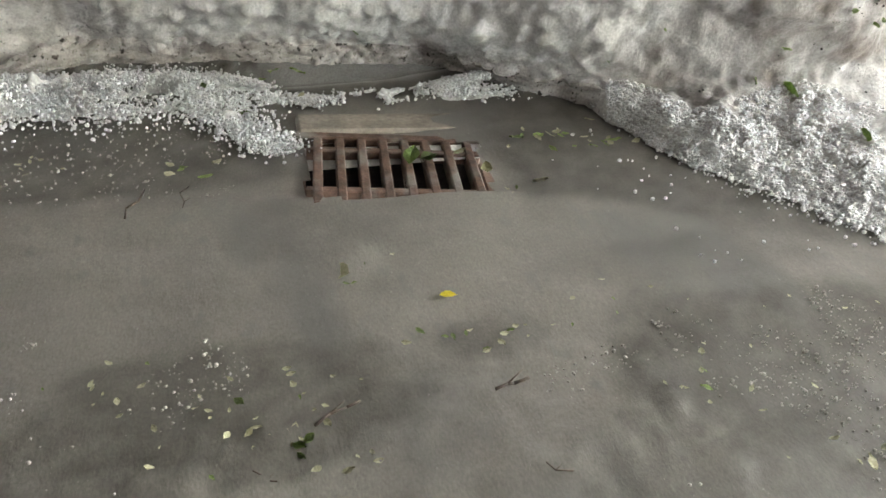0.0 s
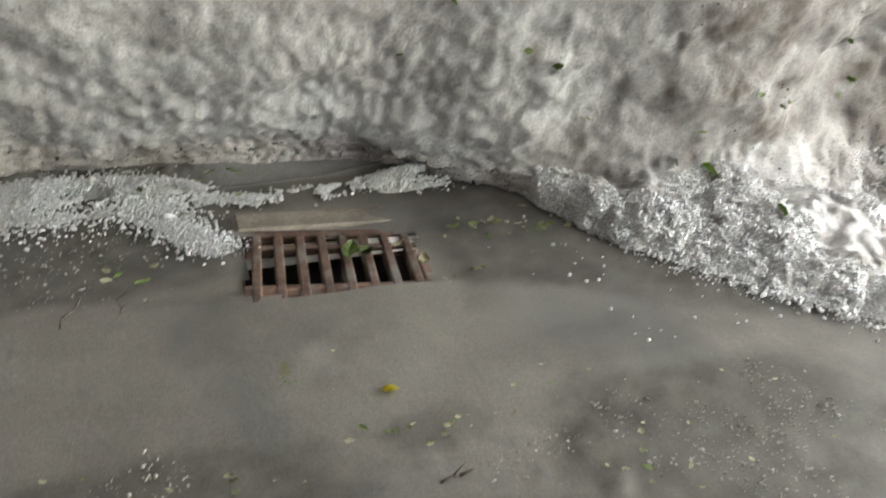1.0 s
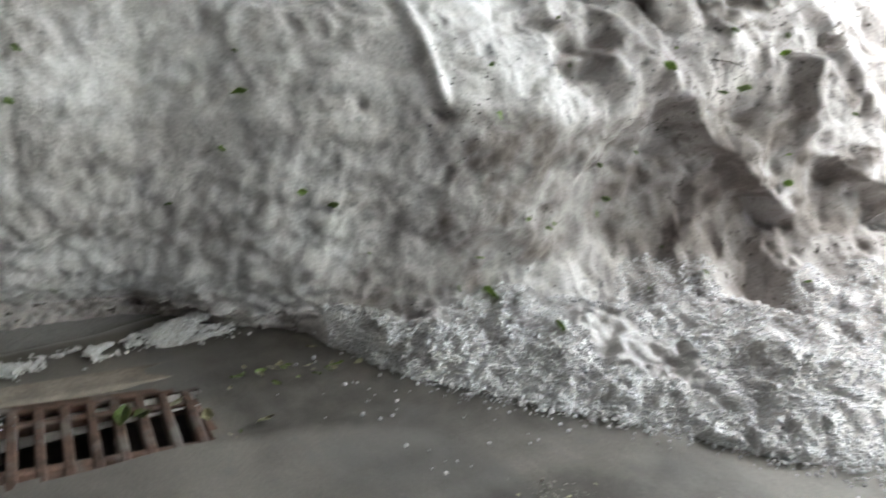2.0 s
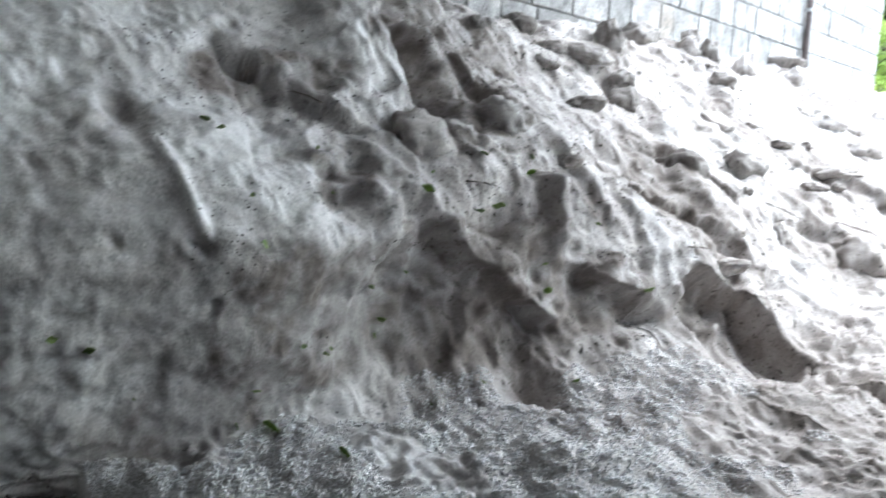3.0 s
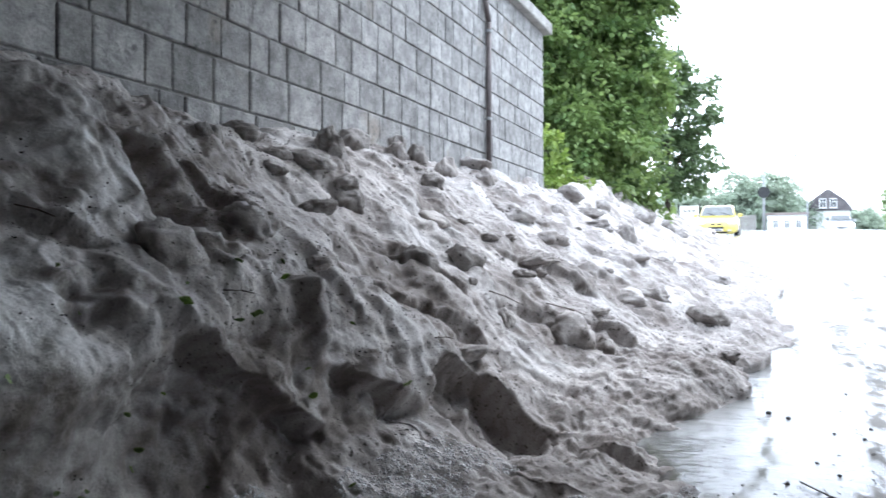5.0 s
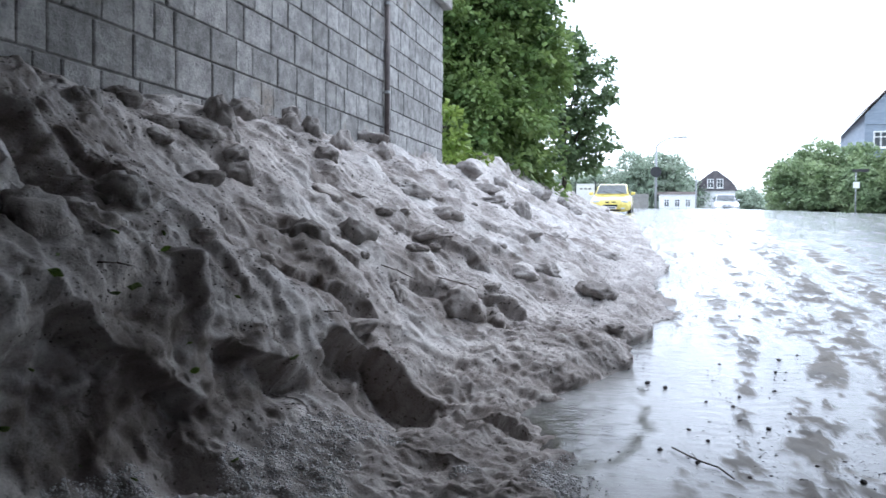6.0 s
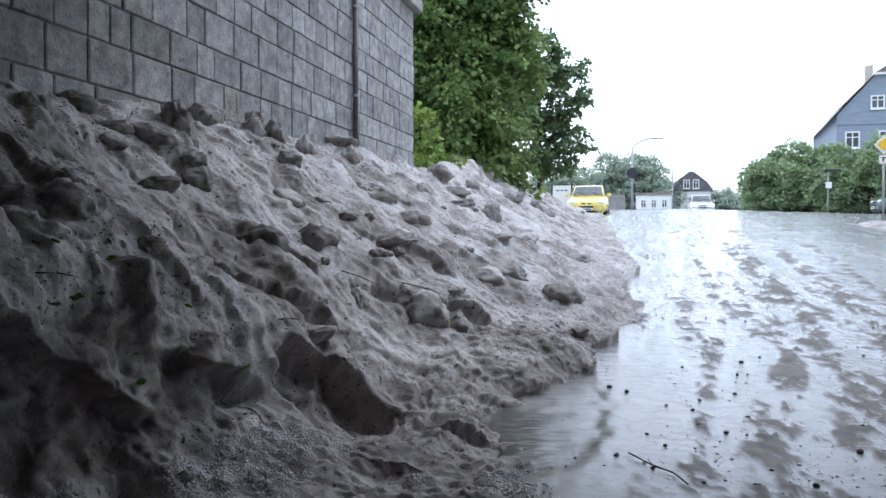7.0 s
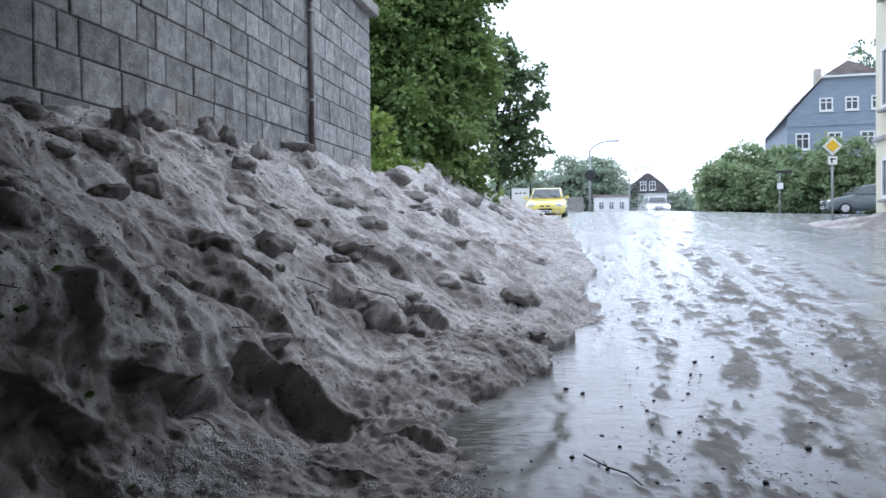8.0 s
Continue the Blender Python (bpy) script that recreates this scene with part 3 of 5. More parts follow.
# the mound at the crest, and the hollowed blocks behind it
knob(2.20, 1.40, 0.20, 0.26, 0.13, 3.0)
knob(2.39, 1.27, 0.05, 0.10, -0.09)
knob(2.47, 1.36, 0.04, 0.05, -0.05)
knob(2.58, 1.31, 0.06, 0.12, 0.06, 4.0)
knob(2.83, 1.53, 0.16, 0.07, 0.07, 3.0)
knob(2.38, 1.10, 0.06, 0.05, -0.08)
# a stub and the ledge that runs from its foot
knob(2.63, 0.66, 0.055, 0.125, 0.11, 4.0)
knob(2.37, 0.68, 0.09, 0.06, -0.07)
for k in range(6):
    knob(2.64 + 0.075 * k, 0.52 - 0.034 * k, 0.06, 0.035, 0.03)
# a fluted rib with a hole at its foot, and pinholes beside it
for k in range(5):
    knob(1.235 - 0.006 * k, 0.76 + 0.045 * k, 0.022, 0.05, 0.020)
knob(1.18, 1.07, 0.05, 0.06, -0.05)
knob(1.23, 0.71, 0.022, 0.032, -0.055, 2.0, -0.4)
knob(1.03, 0.73, 0.018, 0.016, -0.035)
knob(1.28, 0.53, 0.016, 0.014, -0.03)
knob(1.75, 0.905, 0.05, 0.025, -0.05)
# pits
knob(4.64, 0.49, 0.07, 0.05, -0.07)
knob(4.74, 0.44, 0.05, 0.04, -0.06)
knob(3.95, 0.30, 0.08, 0.04, -0.05)
knob(5.05, 0.14, 0.15, 0.05, -0.05)

# clods
lump_at(4.808, 1.231, 0.293, 0.143, 0.143)
lump_at(4.864, 1.070, 0.165, 0.069, 0.103)
lump_at(5.174, 2.903, 1.584, 0.115, 0.090)
lump_at(5.810, 2.840, 1.600, 0.060, 0.070)
lump_at(2.190, 2.050, 0.950, 0.120, 0.090)
lump_at(4.302, 2.599, 1.456, 0.066, 0.118)
lump_at(4.045, 2.595, 1.367, 0.139, 0.059)
lump_at(3.841, 2.665, 1.397, 0.071, 0.042)
lump_at(3.624, 2.559, 1.313, 0.076, 0.049)
lump_at(4.333, 2.531, 1.397, 0.055, 0.083)
lump_at(4.162, 2.434, 1.234, 0.086, 0.050)
lump_at(4.094, 2.327, 1.116, 0.084, 0.077)
lump_at(3.676, 2.316, 1.104, 0.077, 0.042)
lump_at(2.666, 2.041, 1.013, 0.146, 0.096)
lump_at(2.367, 1.990, 0.931, 0.122, 0.088)
lump_at(3.960, 1.900, 0.735, 0.115, 0.130)
knob(3.94, 0.73, 0.17, 0.16, 0.05, 3.0)
lump_at(4.514, 1.837, 0.756, 0.127, 0.107)
lump_at(5.541, 2.691, 1.429, 0.085, 0.144)
lump_at(5.614, 2.591, 1.380, 0.077, 0.145)
lump_at(5.412, 2.384, 1.275, 0.081, 0.073)
lump_at(6.373, 2.636, 1.367, 0.081, 0.133)
lump_at(7.806, 2.906, 1.503, 0.161, 0.080)
lump_at(7.628, 2.690, 1.341, 0.111, 0.133)
lump_at(4.864, 2.155, 1.016, 0.117, 0.051)
lump_at(6.657, 2.182, 1.018, 0.163, 0.086)
lump_at(5.273, 2.086, 0.993, 0.062, 0.023)
lump_at(5.330, 1.932, 0.875, 0.078, 0.031)
lump_at(5.511, 1.842, 0.879, 0.064, 0.028)
lump_at(5.545, 1.646, 0.710, 0.143, 0.048)
lump_at(5.397, 1.575, 0.643, 0.038, 0.031)
lump_at(6.275, 1.110, 0.369, 0.131, 0.079)
lump_at(6.530, 0.949, 0.365, 0.109, 0.072)
lump_at(6.431, 0.552, 0.227, 0.133, 0.062)
lump_at(9.183, 1.607, 0.710, 0.115, 0.128)
lump_at(8.645, 1.821, 0.854, 0.170, 0.073)
lump_at(9.200, 1.194, 0.473, 0.115, 0.070)
lump_at(7.683, 1.243, 0.589, 0.096, 0.043)
lump_at(6.996, 2.015, 0.937, 0.090, 0.060)
lump_at(8.106, 2.084, 0.997, 0.092, 0.115)
lump_at(11.087, 2.644, 1.253, 0.157, 0.110)
lump_at(9.805, 2.187, 1.010, 0.166, 0.069)
lump_at(12.276, 2.440, 1.075, 0.120, 0.086)
lump_at(13.481, 2.040, 0.879, 0.206, 0.112)
lump_at(14.842, 1.802, 0.681, 0.123, 0.103)
lump_at(14.837, 1.568, 0.547, 0.102, 0.082)
lump_at(9.796, 0.637, 0.195, 0.135, 0.081)
lump_at(4.386, 1.508, 0.449, 0.041, 0.064)
lump_at(3.677, 1.482, 0.386, 0.071, 0.033)
lump_at(5.523, 0.357, 0.113, 0.053, 0.031)
lump_at(5.236, 1.156, 0.400, 0.066, 0.029)
lump_at(2.879, 1.848, 0.877, 0.042, 0.028)
lump_at(3.227, 1.756, 0.755, 0.040, 0.030)
lump_at(13.183, 2.899, 1.494, 0.093, 0.074)
lump_at(15.287, 2.758, 1.261, 0.128, 0.085)
lump_at(18.270, 2.587, 1.120, 0.152, 0.101)
lump_at(3.847, 2.924, 1.547, 0.080, 0.060)
lump_at(3.231, 2.652, 1.453, 0.069, 0.086)
lump_at(6.538, 1.789, 0.783, 0.139, 0.093)
lump_at(5.049, 1.596, 0.653, 0.058, 0.033)


def bank():
    xs = np.concatenate([np.arange(-9, -1.2, 0.15), np.arange(-1.2, 0.2, 0.013), np.arange(0.2, 3.0, 0.009), np.arange(3.0, 6, 0.013), np.arange(6, 10, 0.024), np.arange(10, 18, 0.05), np.arange(18, 37.2, 0.12)])
    us = np.concatenate([np.linspace(0, 1, 60, False), np.linspace(1, 4, 190, False), np.linspace(4, 5, 10)])
    X, U = np.meshgrid(xs, us, indexing="ij")
    y, h = bank_base(X.ravel(), U.ravel())
    Y, H = blur(y.reshape(X.shape), 4), blur(h.reshape(X.shape), 4)
    P = np.stack([X, Y, H + zg(X)], -1)
    du, dx = np.gradient(P, axis=1), np.gradient(P, axis=0)
    N = np.cross(dx, du)
    N /= np.linalg.norm(N, axis=-1, keepdims=True) + 1e-9
    N = np.where((N[..., 1:2] > 0.2) & (U[..., None] < 4), -N, N)
    W = smooth(0.0, 0.05, U) * (1 - 0.6 * smooth(3.95, 4.3, U))
    face = smooth(0.8, 1.3, U)
    apron = 1 - face
    warp = 0.12 * fbm(X * 1.3, H * 1.3, 8.0, 2)
    rough_part = 0.25 + 0.75 * smooth(1.4, 2.4, X)
    D = (0.4 + 0.6 * rough_part) * (0.075 * fbm(X * 1.1, Y * 1.1, H * 1.1, 3) + 0.030 * fbm(X * 2.6, Y * 2.6, H * 2.2, 2))
    # half-melted clods, and small melt pits with crisp rims
    A, B = X + 0.35 * H + warp, H - 0.2 * X
    cl = vnoise(A * 3.6, Y * 3.0, B * 3.6)
    D += face * rough_part * (0.030 * smooth(0.1, 0.5, cl) - 0.022 * smooth(-0.30, -0.55, cl))
    cl = vnoise(A * 8.0 + 5, Y * 7.0, B * 8.0)
    D += face * rough_part * (0.012 * smooth(0.25, 0.5, cl) - 0.014 * smooth(-0.45, -0.55, cl))
    cl = vnoise(A * 19.0 + 9, Y * 17.0, B * 19.0)
    D += face * (0.3 + 0.7 * rough_part) * (0.004 * smooth(0.2, 0.5, cl) - 0.010 * smooth(-0.50, -0.58, cl))
    # the sheer part near the gully: flat beds, faintly fluted by meltwater
    D += face * (1 - rough_part) * (0.030 * fbm(X * 2.0, Y * 2.0, H * 6, 3) + 0.003 * fbm(X * 13, Y * 9, H * 4, 3) + 0.012 * fbm(X * 5, Y * 5, H * 10, 2))
    D += 0.006 * fbm(X * 14, Y * 14, H * 14, 3) + 0.004 * fbm(X * 33, Y * 33, H * 33, 2)
    hem = smooth(1.2, 0.95, X) * smooth(0.3, 0.8, U) * smooth(2.2, 1.4, U)
    D += hem * (0.020 * abs(fbm(X * 6, Y * 6, H * 8, 3)) + 0.018 * abs(fbm(X * 19, Y * 19, H * 19, 3)))
    D += apron * (0.022 * fbm(X * 5, Y * 5, 3.0, 3) + 0.012 * abs(fbm(X * 22, Y * 22, H * 22, 3)) + 0.010 * fbm(X * 45, Y * 45, H * 45, 2))
    D *= W
    for x0, h0, rx, rh, d, p, lean in FEATURES:
        q = (abs((X - x0 - lean * (H - h0)) / rx) ** p + abs((H - h0) / rh) ** p)
        D += d * np.exp(-q)
    bare_shaded = np.zeros(X.shape)
    for points, d, fade, soil_shade in SCARPS:
        near, side, along = np.full(X.shape, 9.0), np.zeros(X.shape), np.zeros(X.shape)
        lengths = [math.dist(a, b) for a, b in zip(points[:-1], points[1:])]
        run = 0.0
        for (ax, ah), (bx, bh), ln in zip(points[:-1], points[1:], lengths):
            ex, eh = (bx - ax) / ln, (bh - ah) / ln
            t = np.clip((X - ax) * ex + (H - ah) * eh, 0, ln)
            off = np.hypot(X - ax - t * ex, H - ah - t * eh)
            s = (X - ax) * eh - (H - ah) * ex
            closer = off < near
            side, along, near = np.where(closer, s, side), np.where(closer, (run + t) / sum(lengths), along), np.where(closer, off, near)
            run += ln
        ends = smooth(0.0, 0.2, along) * smooth(1.0, 0.8, along)
        wavy = near * np.sign(side) + 0.03 * fbm(X * 7, Y * 7, H * 7, 4)
        D += ends * np.where(wavy > 0, -d * (1 + 0.5 * fbm(X * 6, Y * 6, H * 6, 3)) * smooth(0.0, 0.03, wavy) * np.exp(-wavy / fade), 0.2 * d * np.exp(wavy / 0.05))
        bare_shaded = np.maximum(bare_shaded, np.where(wavy > 0.008, soil_shade * ends * min(1.0, d / 0.11) * np.exp(-wavy / (0.45 * fade)), 0.0))
    D *= smooth(4.3, 4.05, U)
    P = P + N * D[..., None]
    # crumbly grain in every direction, so that broken faces are as rough as the rest
    for f, amp in ((8.0, 0.014), (22.0, 0.0045), (52.0, 0.002)):
        Q = P * f
        P = P + (amp * W * (0.15 + 0.85 * smooth(1.0, 2.0, X)) * (1 + 0.7 * bare_shaded))[..., None] * np.stack([fbm(Q[..., 0] + o, Q[..., 1] + 7, Q[..., 2] - o, 2) for o in (0.0, 31.0, 77.0)], -1)
    # old brown layers exposed in the scoops, with hollow shade painted into the colour
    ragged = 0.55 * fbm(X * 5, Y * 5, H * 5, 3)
    dirt_shade = 0.85 * smooth(0.20, 0.50, fbm((X + 0.6 * H + warp) * 2.3, Y * 2.3, H * 3.4 + 4, 3) + 0.12) * face * (0.3 + 0.7 * smooth(1.3, 2.0, X))
    dirt_shade = np.maximum(dirt_shade, 0.75 * bare_shaded * smooth(-0.35, 0.25, ragged + 0.25))
    for x0, h0, rx, rh, k in SHADED_LAYERS:
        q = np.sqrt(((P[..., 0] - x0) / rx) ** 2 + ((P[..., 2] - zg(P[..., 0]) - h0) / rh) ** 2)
        dirt_shade = np.maximum(dirt_shade, k * smooth(1.15, 0.75, q + 0.35 * ragged))
    dirt_shade = np.clip(dirt_shade * (0.75 + 0.45 * fbm(X * 16, Y * 16, H * 16, 3)), 0, 1)
    # never through the wall
    inside = X < 10.8
    P[..., 1] = np.where(inside & (U < 4.3), np.minimum(P[..., 1], 2.985), P[..., 1])
    # slush, paler hail by the gully, and daylight painted on the crest mound
    s = 0.8 * apron * smooth(0.95, 1.1, X) * (0.8 + 0.2 * smooth(-0.1, 0.5, fbm(X * 3, Y * 3, 1.0, 3))) * (0.05 + 0.95 * smooth(2.4, 1.5, X)) \
        + 0.35 * smooth(0.25, 0.6, fbm(X * 2.1, Y * 2.1, H * 2.1 + 5, 3)) * face \
        + (0.64 + 0.25 * fbm(X * 2, Y * 2, H * 10, 3)) * smooth(2.3, 1.3, X) * face \
        + 0.7 * np.exp(-((X - 2.15) / 0.28) ** 2 - ((H - 1.32) / 0.28) ** 2)
    ob = new("hail_bank", array_mesh("hail_bank", P.reshape(-1, 3), grid_faces(len(xs), len(us)), M_BANK, True, {"slush": np.clip(s, 0, 1).ravel(), "dirt_shade": dirt_shade.ravel()}))
    tagged(ob, "dirty grey bank of drifted hail piled against a block wall", "hail bank", kind="stuff")
    return xs, us, P


BX, BU, BP = bank()


def on_bank(x, h):
    """The place on the finished bank at x along the road and h above it."""
    i = int(np.clip(np.searchsorted(BX, x), 1, len(BX) - 1))
    col = BP[i]
    hh = col[:, 2] - zg(col[:, 0])
    k = int(np.argmax(hh[40:] >= h)) + 40 if (hh[40:] >= h).any() else len(hh) - 12
    return Vector(col[k])


# ---- block wall beside the road, with the bridge over the walk ----
COURSES = [0.0, 0.26, 0.52, 0.76, 1.02, 1.26, 1.50, 1.70, 1.91, 2.17, 2.40, 2.66, 2.88, 3.10, 3.36, 3.60, 3.85, 4.10]


def wall():
    w = thing("wall_north", "grey split-faced block wall with dark joints", "wall", kind="structure")
    bm = bmesh.new()
    box(bm, (-10, 2.996, -0.6), (10.885, 3.6, 4.10))
    part("wall_core", bm, M_MORTAR, w)
    bm = bmesh.new()
    bmesh.ops.create_cube(bm, size=1)
    bmesh.ops.bevel(bm, geom=bm.edges[:], offset=0.03, segments=1, affect='EDGES')
    proto = bpy.data.meshes.new("block")
    bm.to_mesh(proto)
    bm.free()
    proto.materials.append(M_BLOCK)
    rng = random.Random(5)
    rest = []
    for z0, z1 in zip(COURSES[:-1], COURSES[1:]):
        x = 10.90
        first = True
        while x > -10:
            ln = rng.choice((0.20, 0.24, 0.28, 0.30, 0.34, 0.42)) if x > 1 else 0.4
            if first:
                ln, first = rng.choice((0.25, 0.38, 0.5)), False
            proud = rng.uniform(0, 0.012)
            lo, hi = (x - ln + 0.005, 2.985 - proud, z0 + 0.005), (x - 0.005, 3.2, z1 - 0.006)
            if x > 1.2 and z1 > 1.55:
                ob = new("block", proto)
                ob.parent = w
                ob.location = [(a + b) / 2 for a, b in zip(lo, hi)]
                ob.scale = [b - a for a, b in zip(lo, hi)]
            else:
                rest.append((lo, hi))
            x -= ln
    bm = bmesh.new()
    for lo, hi in rest:
        box(bm, lo, hi)
    part("hidden_block_courses", bm, M_BLOCK, w)
    bm = bmesh.new()
    box(bm, (8.55, 2.88, 4.103), (11.02, 3.65, 4.26), 0.012)
    part("coping", bm, M_CONCRETE, w, "pale concrete coping slab")
    return w


wall()


def bridge():
    b = thing("bridge", "unseen concrete bridge deck over the road on a far abutment", "bridge", kind="structure")
    # deck stands out of view, inferred from the shade; DECK sets where daylight starts
    bm = bmesh.new()
    box(bm, (-14, -9.5, 4.4), (DECK, 5.0, 5.2), 0.02)
    part("deck", bm, M_CONCRETE, b)
    bm = bmesh.new()
    box(bm, (-14, -9.5, -0.8), (DECK, -8.2, 4.4), 0.02)
    part("abutment", bm, M_CONCRETE, b)
    bm = bmesh.new()
    box(bm, (-14, 3.0, 4.105), (min(DECK, 8.3), 4.5, 4.4), 0.01)
    part("bearing_beam", bm, M_CONCRETE, b)
    # unseen wall, added to keep daylight out of the far end
    bm = bmesh.new()
    box(bm, (-14.6, -9.5, -0.8), (-14, 5.0, 5.2), 0.02)
    part("end_wall_light_block", bm, M_CONCRETE, b)


DECK = 5.6
bridge()


def downpipe():
    t = thing("downpipe", "dark brown drainpipe fixed to the block wall", "drainpipe")
    bm = bmesh.new()
    tube(bm, (8.41, 2.94, 1.5), (8.41, 2.94, 3.60), 0.030, seg=12)
    link("pipe", bm, M_PIPE, t)
    bm = bmesh.new()
    tube(bm, (8.41, 2.94, 3.60), (8.30, 2.94, 3.80), 0.030, seg=12)
    tube(bm, (8.30, 2.94, 3.80), (8.30, 2.94, 4.40), 0.030, seg=12)
    link("swan_neck", bm, M_PIPE, t)
    for z in (2.55, 3.5):
        bm = bmesh.new()
        tube(bm, (8.41, 2.94, z - 0.015), (8.41, 2.94, z + 0.015), 0.036, seg=12)
        box(bm, (8.40, 2.94, z - 0.012), (8.42, 3.0, z + 0.012))
        part("bracket", bm, M_STEEL, t)


downpipe()


# ---- road gully ----
def gully():
    t = thing("gully_grate", "rusty cast-iron gully grate half buried in silt", "drain grate", m=pose(GX, GY, zg(GX) + 0.002, 0, 0, math.degrees(GA)))
    bm = bmesh.new()
    W, D = GW + 0.035, GD + 0.035
    for lo, hi in (((-W, GD, -0.04), (W, D, 0.003)), ((-W, -D, -0.06), (W, -GD, -0.03)), ((-W, -GD, -0.06), (-GW, GD, -0.03)), ((GW, -GD, -0.06), (W, GD, -0.03))):
        box(bm, lo, hi, 0.004)
    part("frame", bm, M_RUST, t)
    for i in range(8):
        bm = bmesh.new()
        x = -GW + 0.03 + i * (2 * GW - 0.06) / 7
        box(bm, (x - 0.0125, -GD, -0.035), (x + 0.0125, GD, 0.005), 0.004)
        part("bar", bm, M_RUST, t)
    for y in (GD - 0.062, -GD + 0.075):
        bm = bmesh.new()
        box(bm, (-GW, y - 0.012, -0.03), (GW, y + 0.012, 0.002), 0.003)
        part("crossbar", bm, M_RUST, t)
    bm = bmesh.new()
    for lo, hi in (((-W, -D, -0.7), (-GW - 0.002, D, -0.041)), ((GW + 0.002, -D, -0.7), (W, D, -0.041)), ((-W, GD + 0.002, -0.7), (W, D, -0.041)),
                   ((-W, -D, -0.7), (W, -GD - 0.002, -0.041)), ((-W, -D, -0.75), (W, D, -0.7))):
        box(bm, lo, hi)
    part("shaft", bm, M_PIT, t, "concrete shaft with its inner dark painted in")


gully()


def kerb():
    k = thing("kerb", "flat brown inlet stone behind the gully grate", "kerb", kind="structure")
    for x0, x1 in ((0.11, 0.655),):
        bm = bmesh.new()
        box(bm, (x0, 2.055, zg(x0) - 0.1), (x1, 2.165, zg((x0 + x1) / 2) + 0.009), 0.008)
        part("kerb_stone", bm, M_STONE, k)


kerb()


# ---- lumps of packed hail lying on the bank ----
def lump_mesh(seed):
    bm = bmesh.new()
    bmesh.ops.create_icosphere(bm, subdivisions=4, radius=1)
    co = np.array([v.co[:] for v in bm.verts])
    s = seed * 3.7
    rng = np.random.default_rng(seed + 40)
    for _ in range(5):
        nrm = rng.normal(0, 1, 3)
        nrm /= np.linalg.norm(nrm)
        over = np.maximum(co @ nrm - rng.uniform(0.6, 0.92), 0)
        co = co - 0.6 * over[:, None] * nrm
    co = co / np.abs(co).max(0)
    d = 1 + 0.22 * fbm(co[:, 0] * 1.2 + s, co[:, 1] * 1.2, co[:, 2] * 1.2, 2) + 0.13 * fbm(co[:, 0] * 3.5 + s, co[:, 1] * 3.5, co[:, 2] * 3.5, 3) \
        + 0.03 * abs(fbm(co[:, 0] * 8 + s, co[:, 1] * 8, co[:, 2] * 8, 3))
    for v, c, k in zip(bm.verts, co, d):
        v.co = c * k
    me = bpy.data.meshes.new("hail_lump")
    bm.to_mesh(me)
    bm.free()
    me.materials.append(M_LUMP)
    for p in me.polygons:
        p.use_smooth = True
    return me


LUMPS = [lump_mesh(i) for i in range(12)]
LUMP_RNG = random.Random(21)


def lump(x, y, h, rx, rh):
    ob = new("hail_lump", LUMP_RNG.choice(LUMPS))
    r = (rx + rh) / 2
    ob.matrix_basis = Matrix.LocRotScale((x + 0.12 * rx, y + 0.10 * r, float(zg(x)) + h - 0.06 * rh), Euler((LUMP_RNG.uniform(-0.3, 0.3), LUMP_RNG.uniform(-0.3, 0.3), LUMP_RNG.uniform(-0.6, 0.6))), (rx * 1.15, rx * 1.10, rh * 1.15))
    size = "large" if r > 0.1 else "small"
    tagged(ob, size + " rounded grey lump of packed hail stuck on the bank", "hail lump", "hail lumps on the bank")


for spot in LUMP_SPOTS:
    lump(*spot)
for _ in range(22):
    bx = LUMP_RNG.uniform(2.6, 20) if LUMP_RNG.random() < 0.7 else LUMP_RNG.uniform(11, 26)
    br = LUMP_RNG.uniform(0.010, 0.028) * (1 + 0.07 * bx)
    bp = on_bank(bx, LUMP_RNG.uniform(0.12, 0.97) * float(np.interp(bx, SX, TOP_H)))
    lump(bp.x, bp.y, bp.z - float(zg(bp.x)), br, br * LUMP_RNG.uniform(0.55, 1.0))


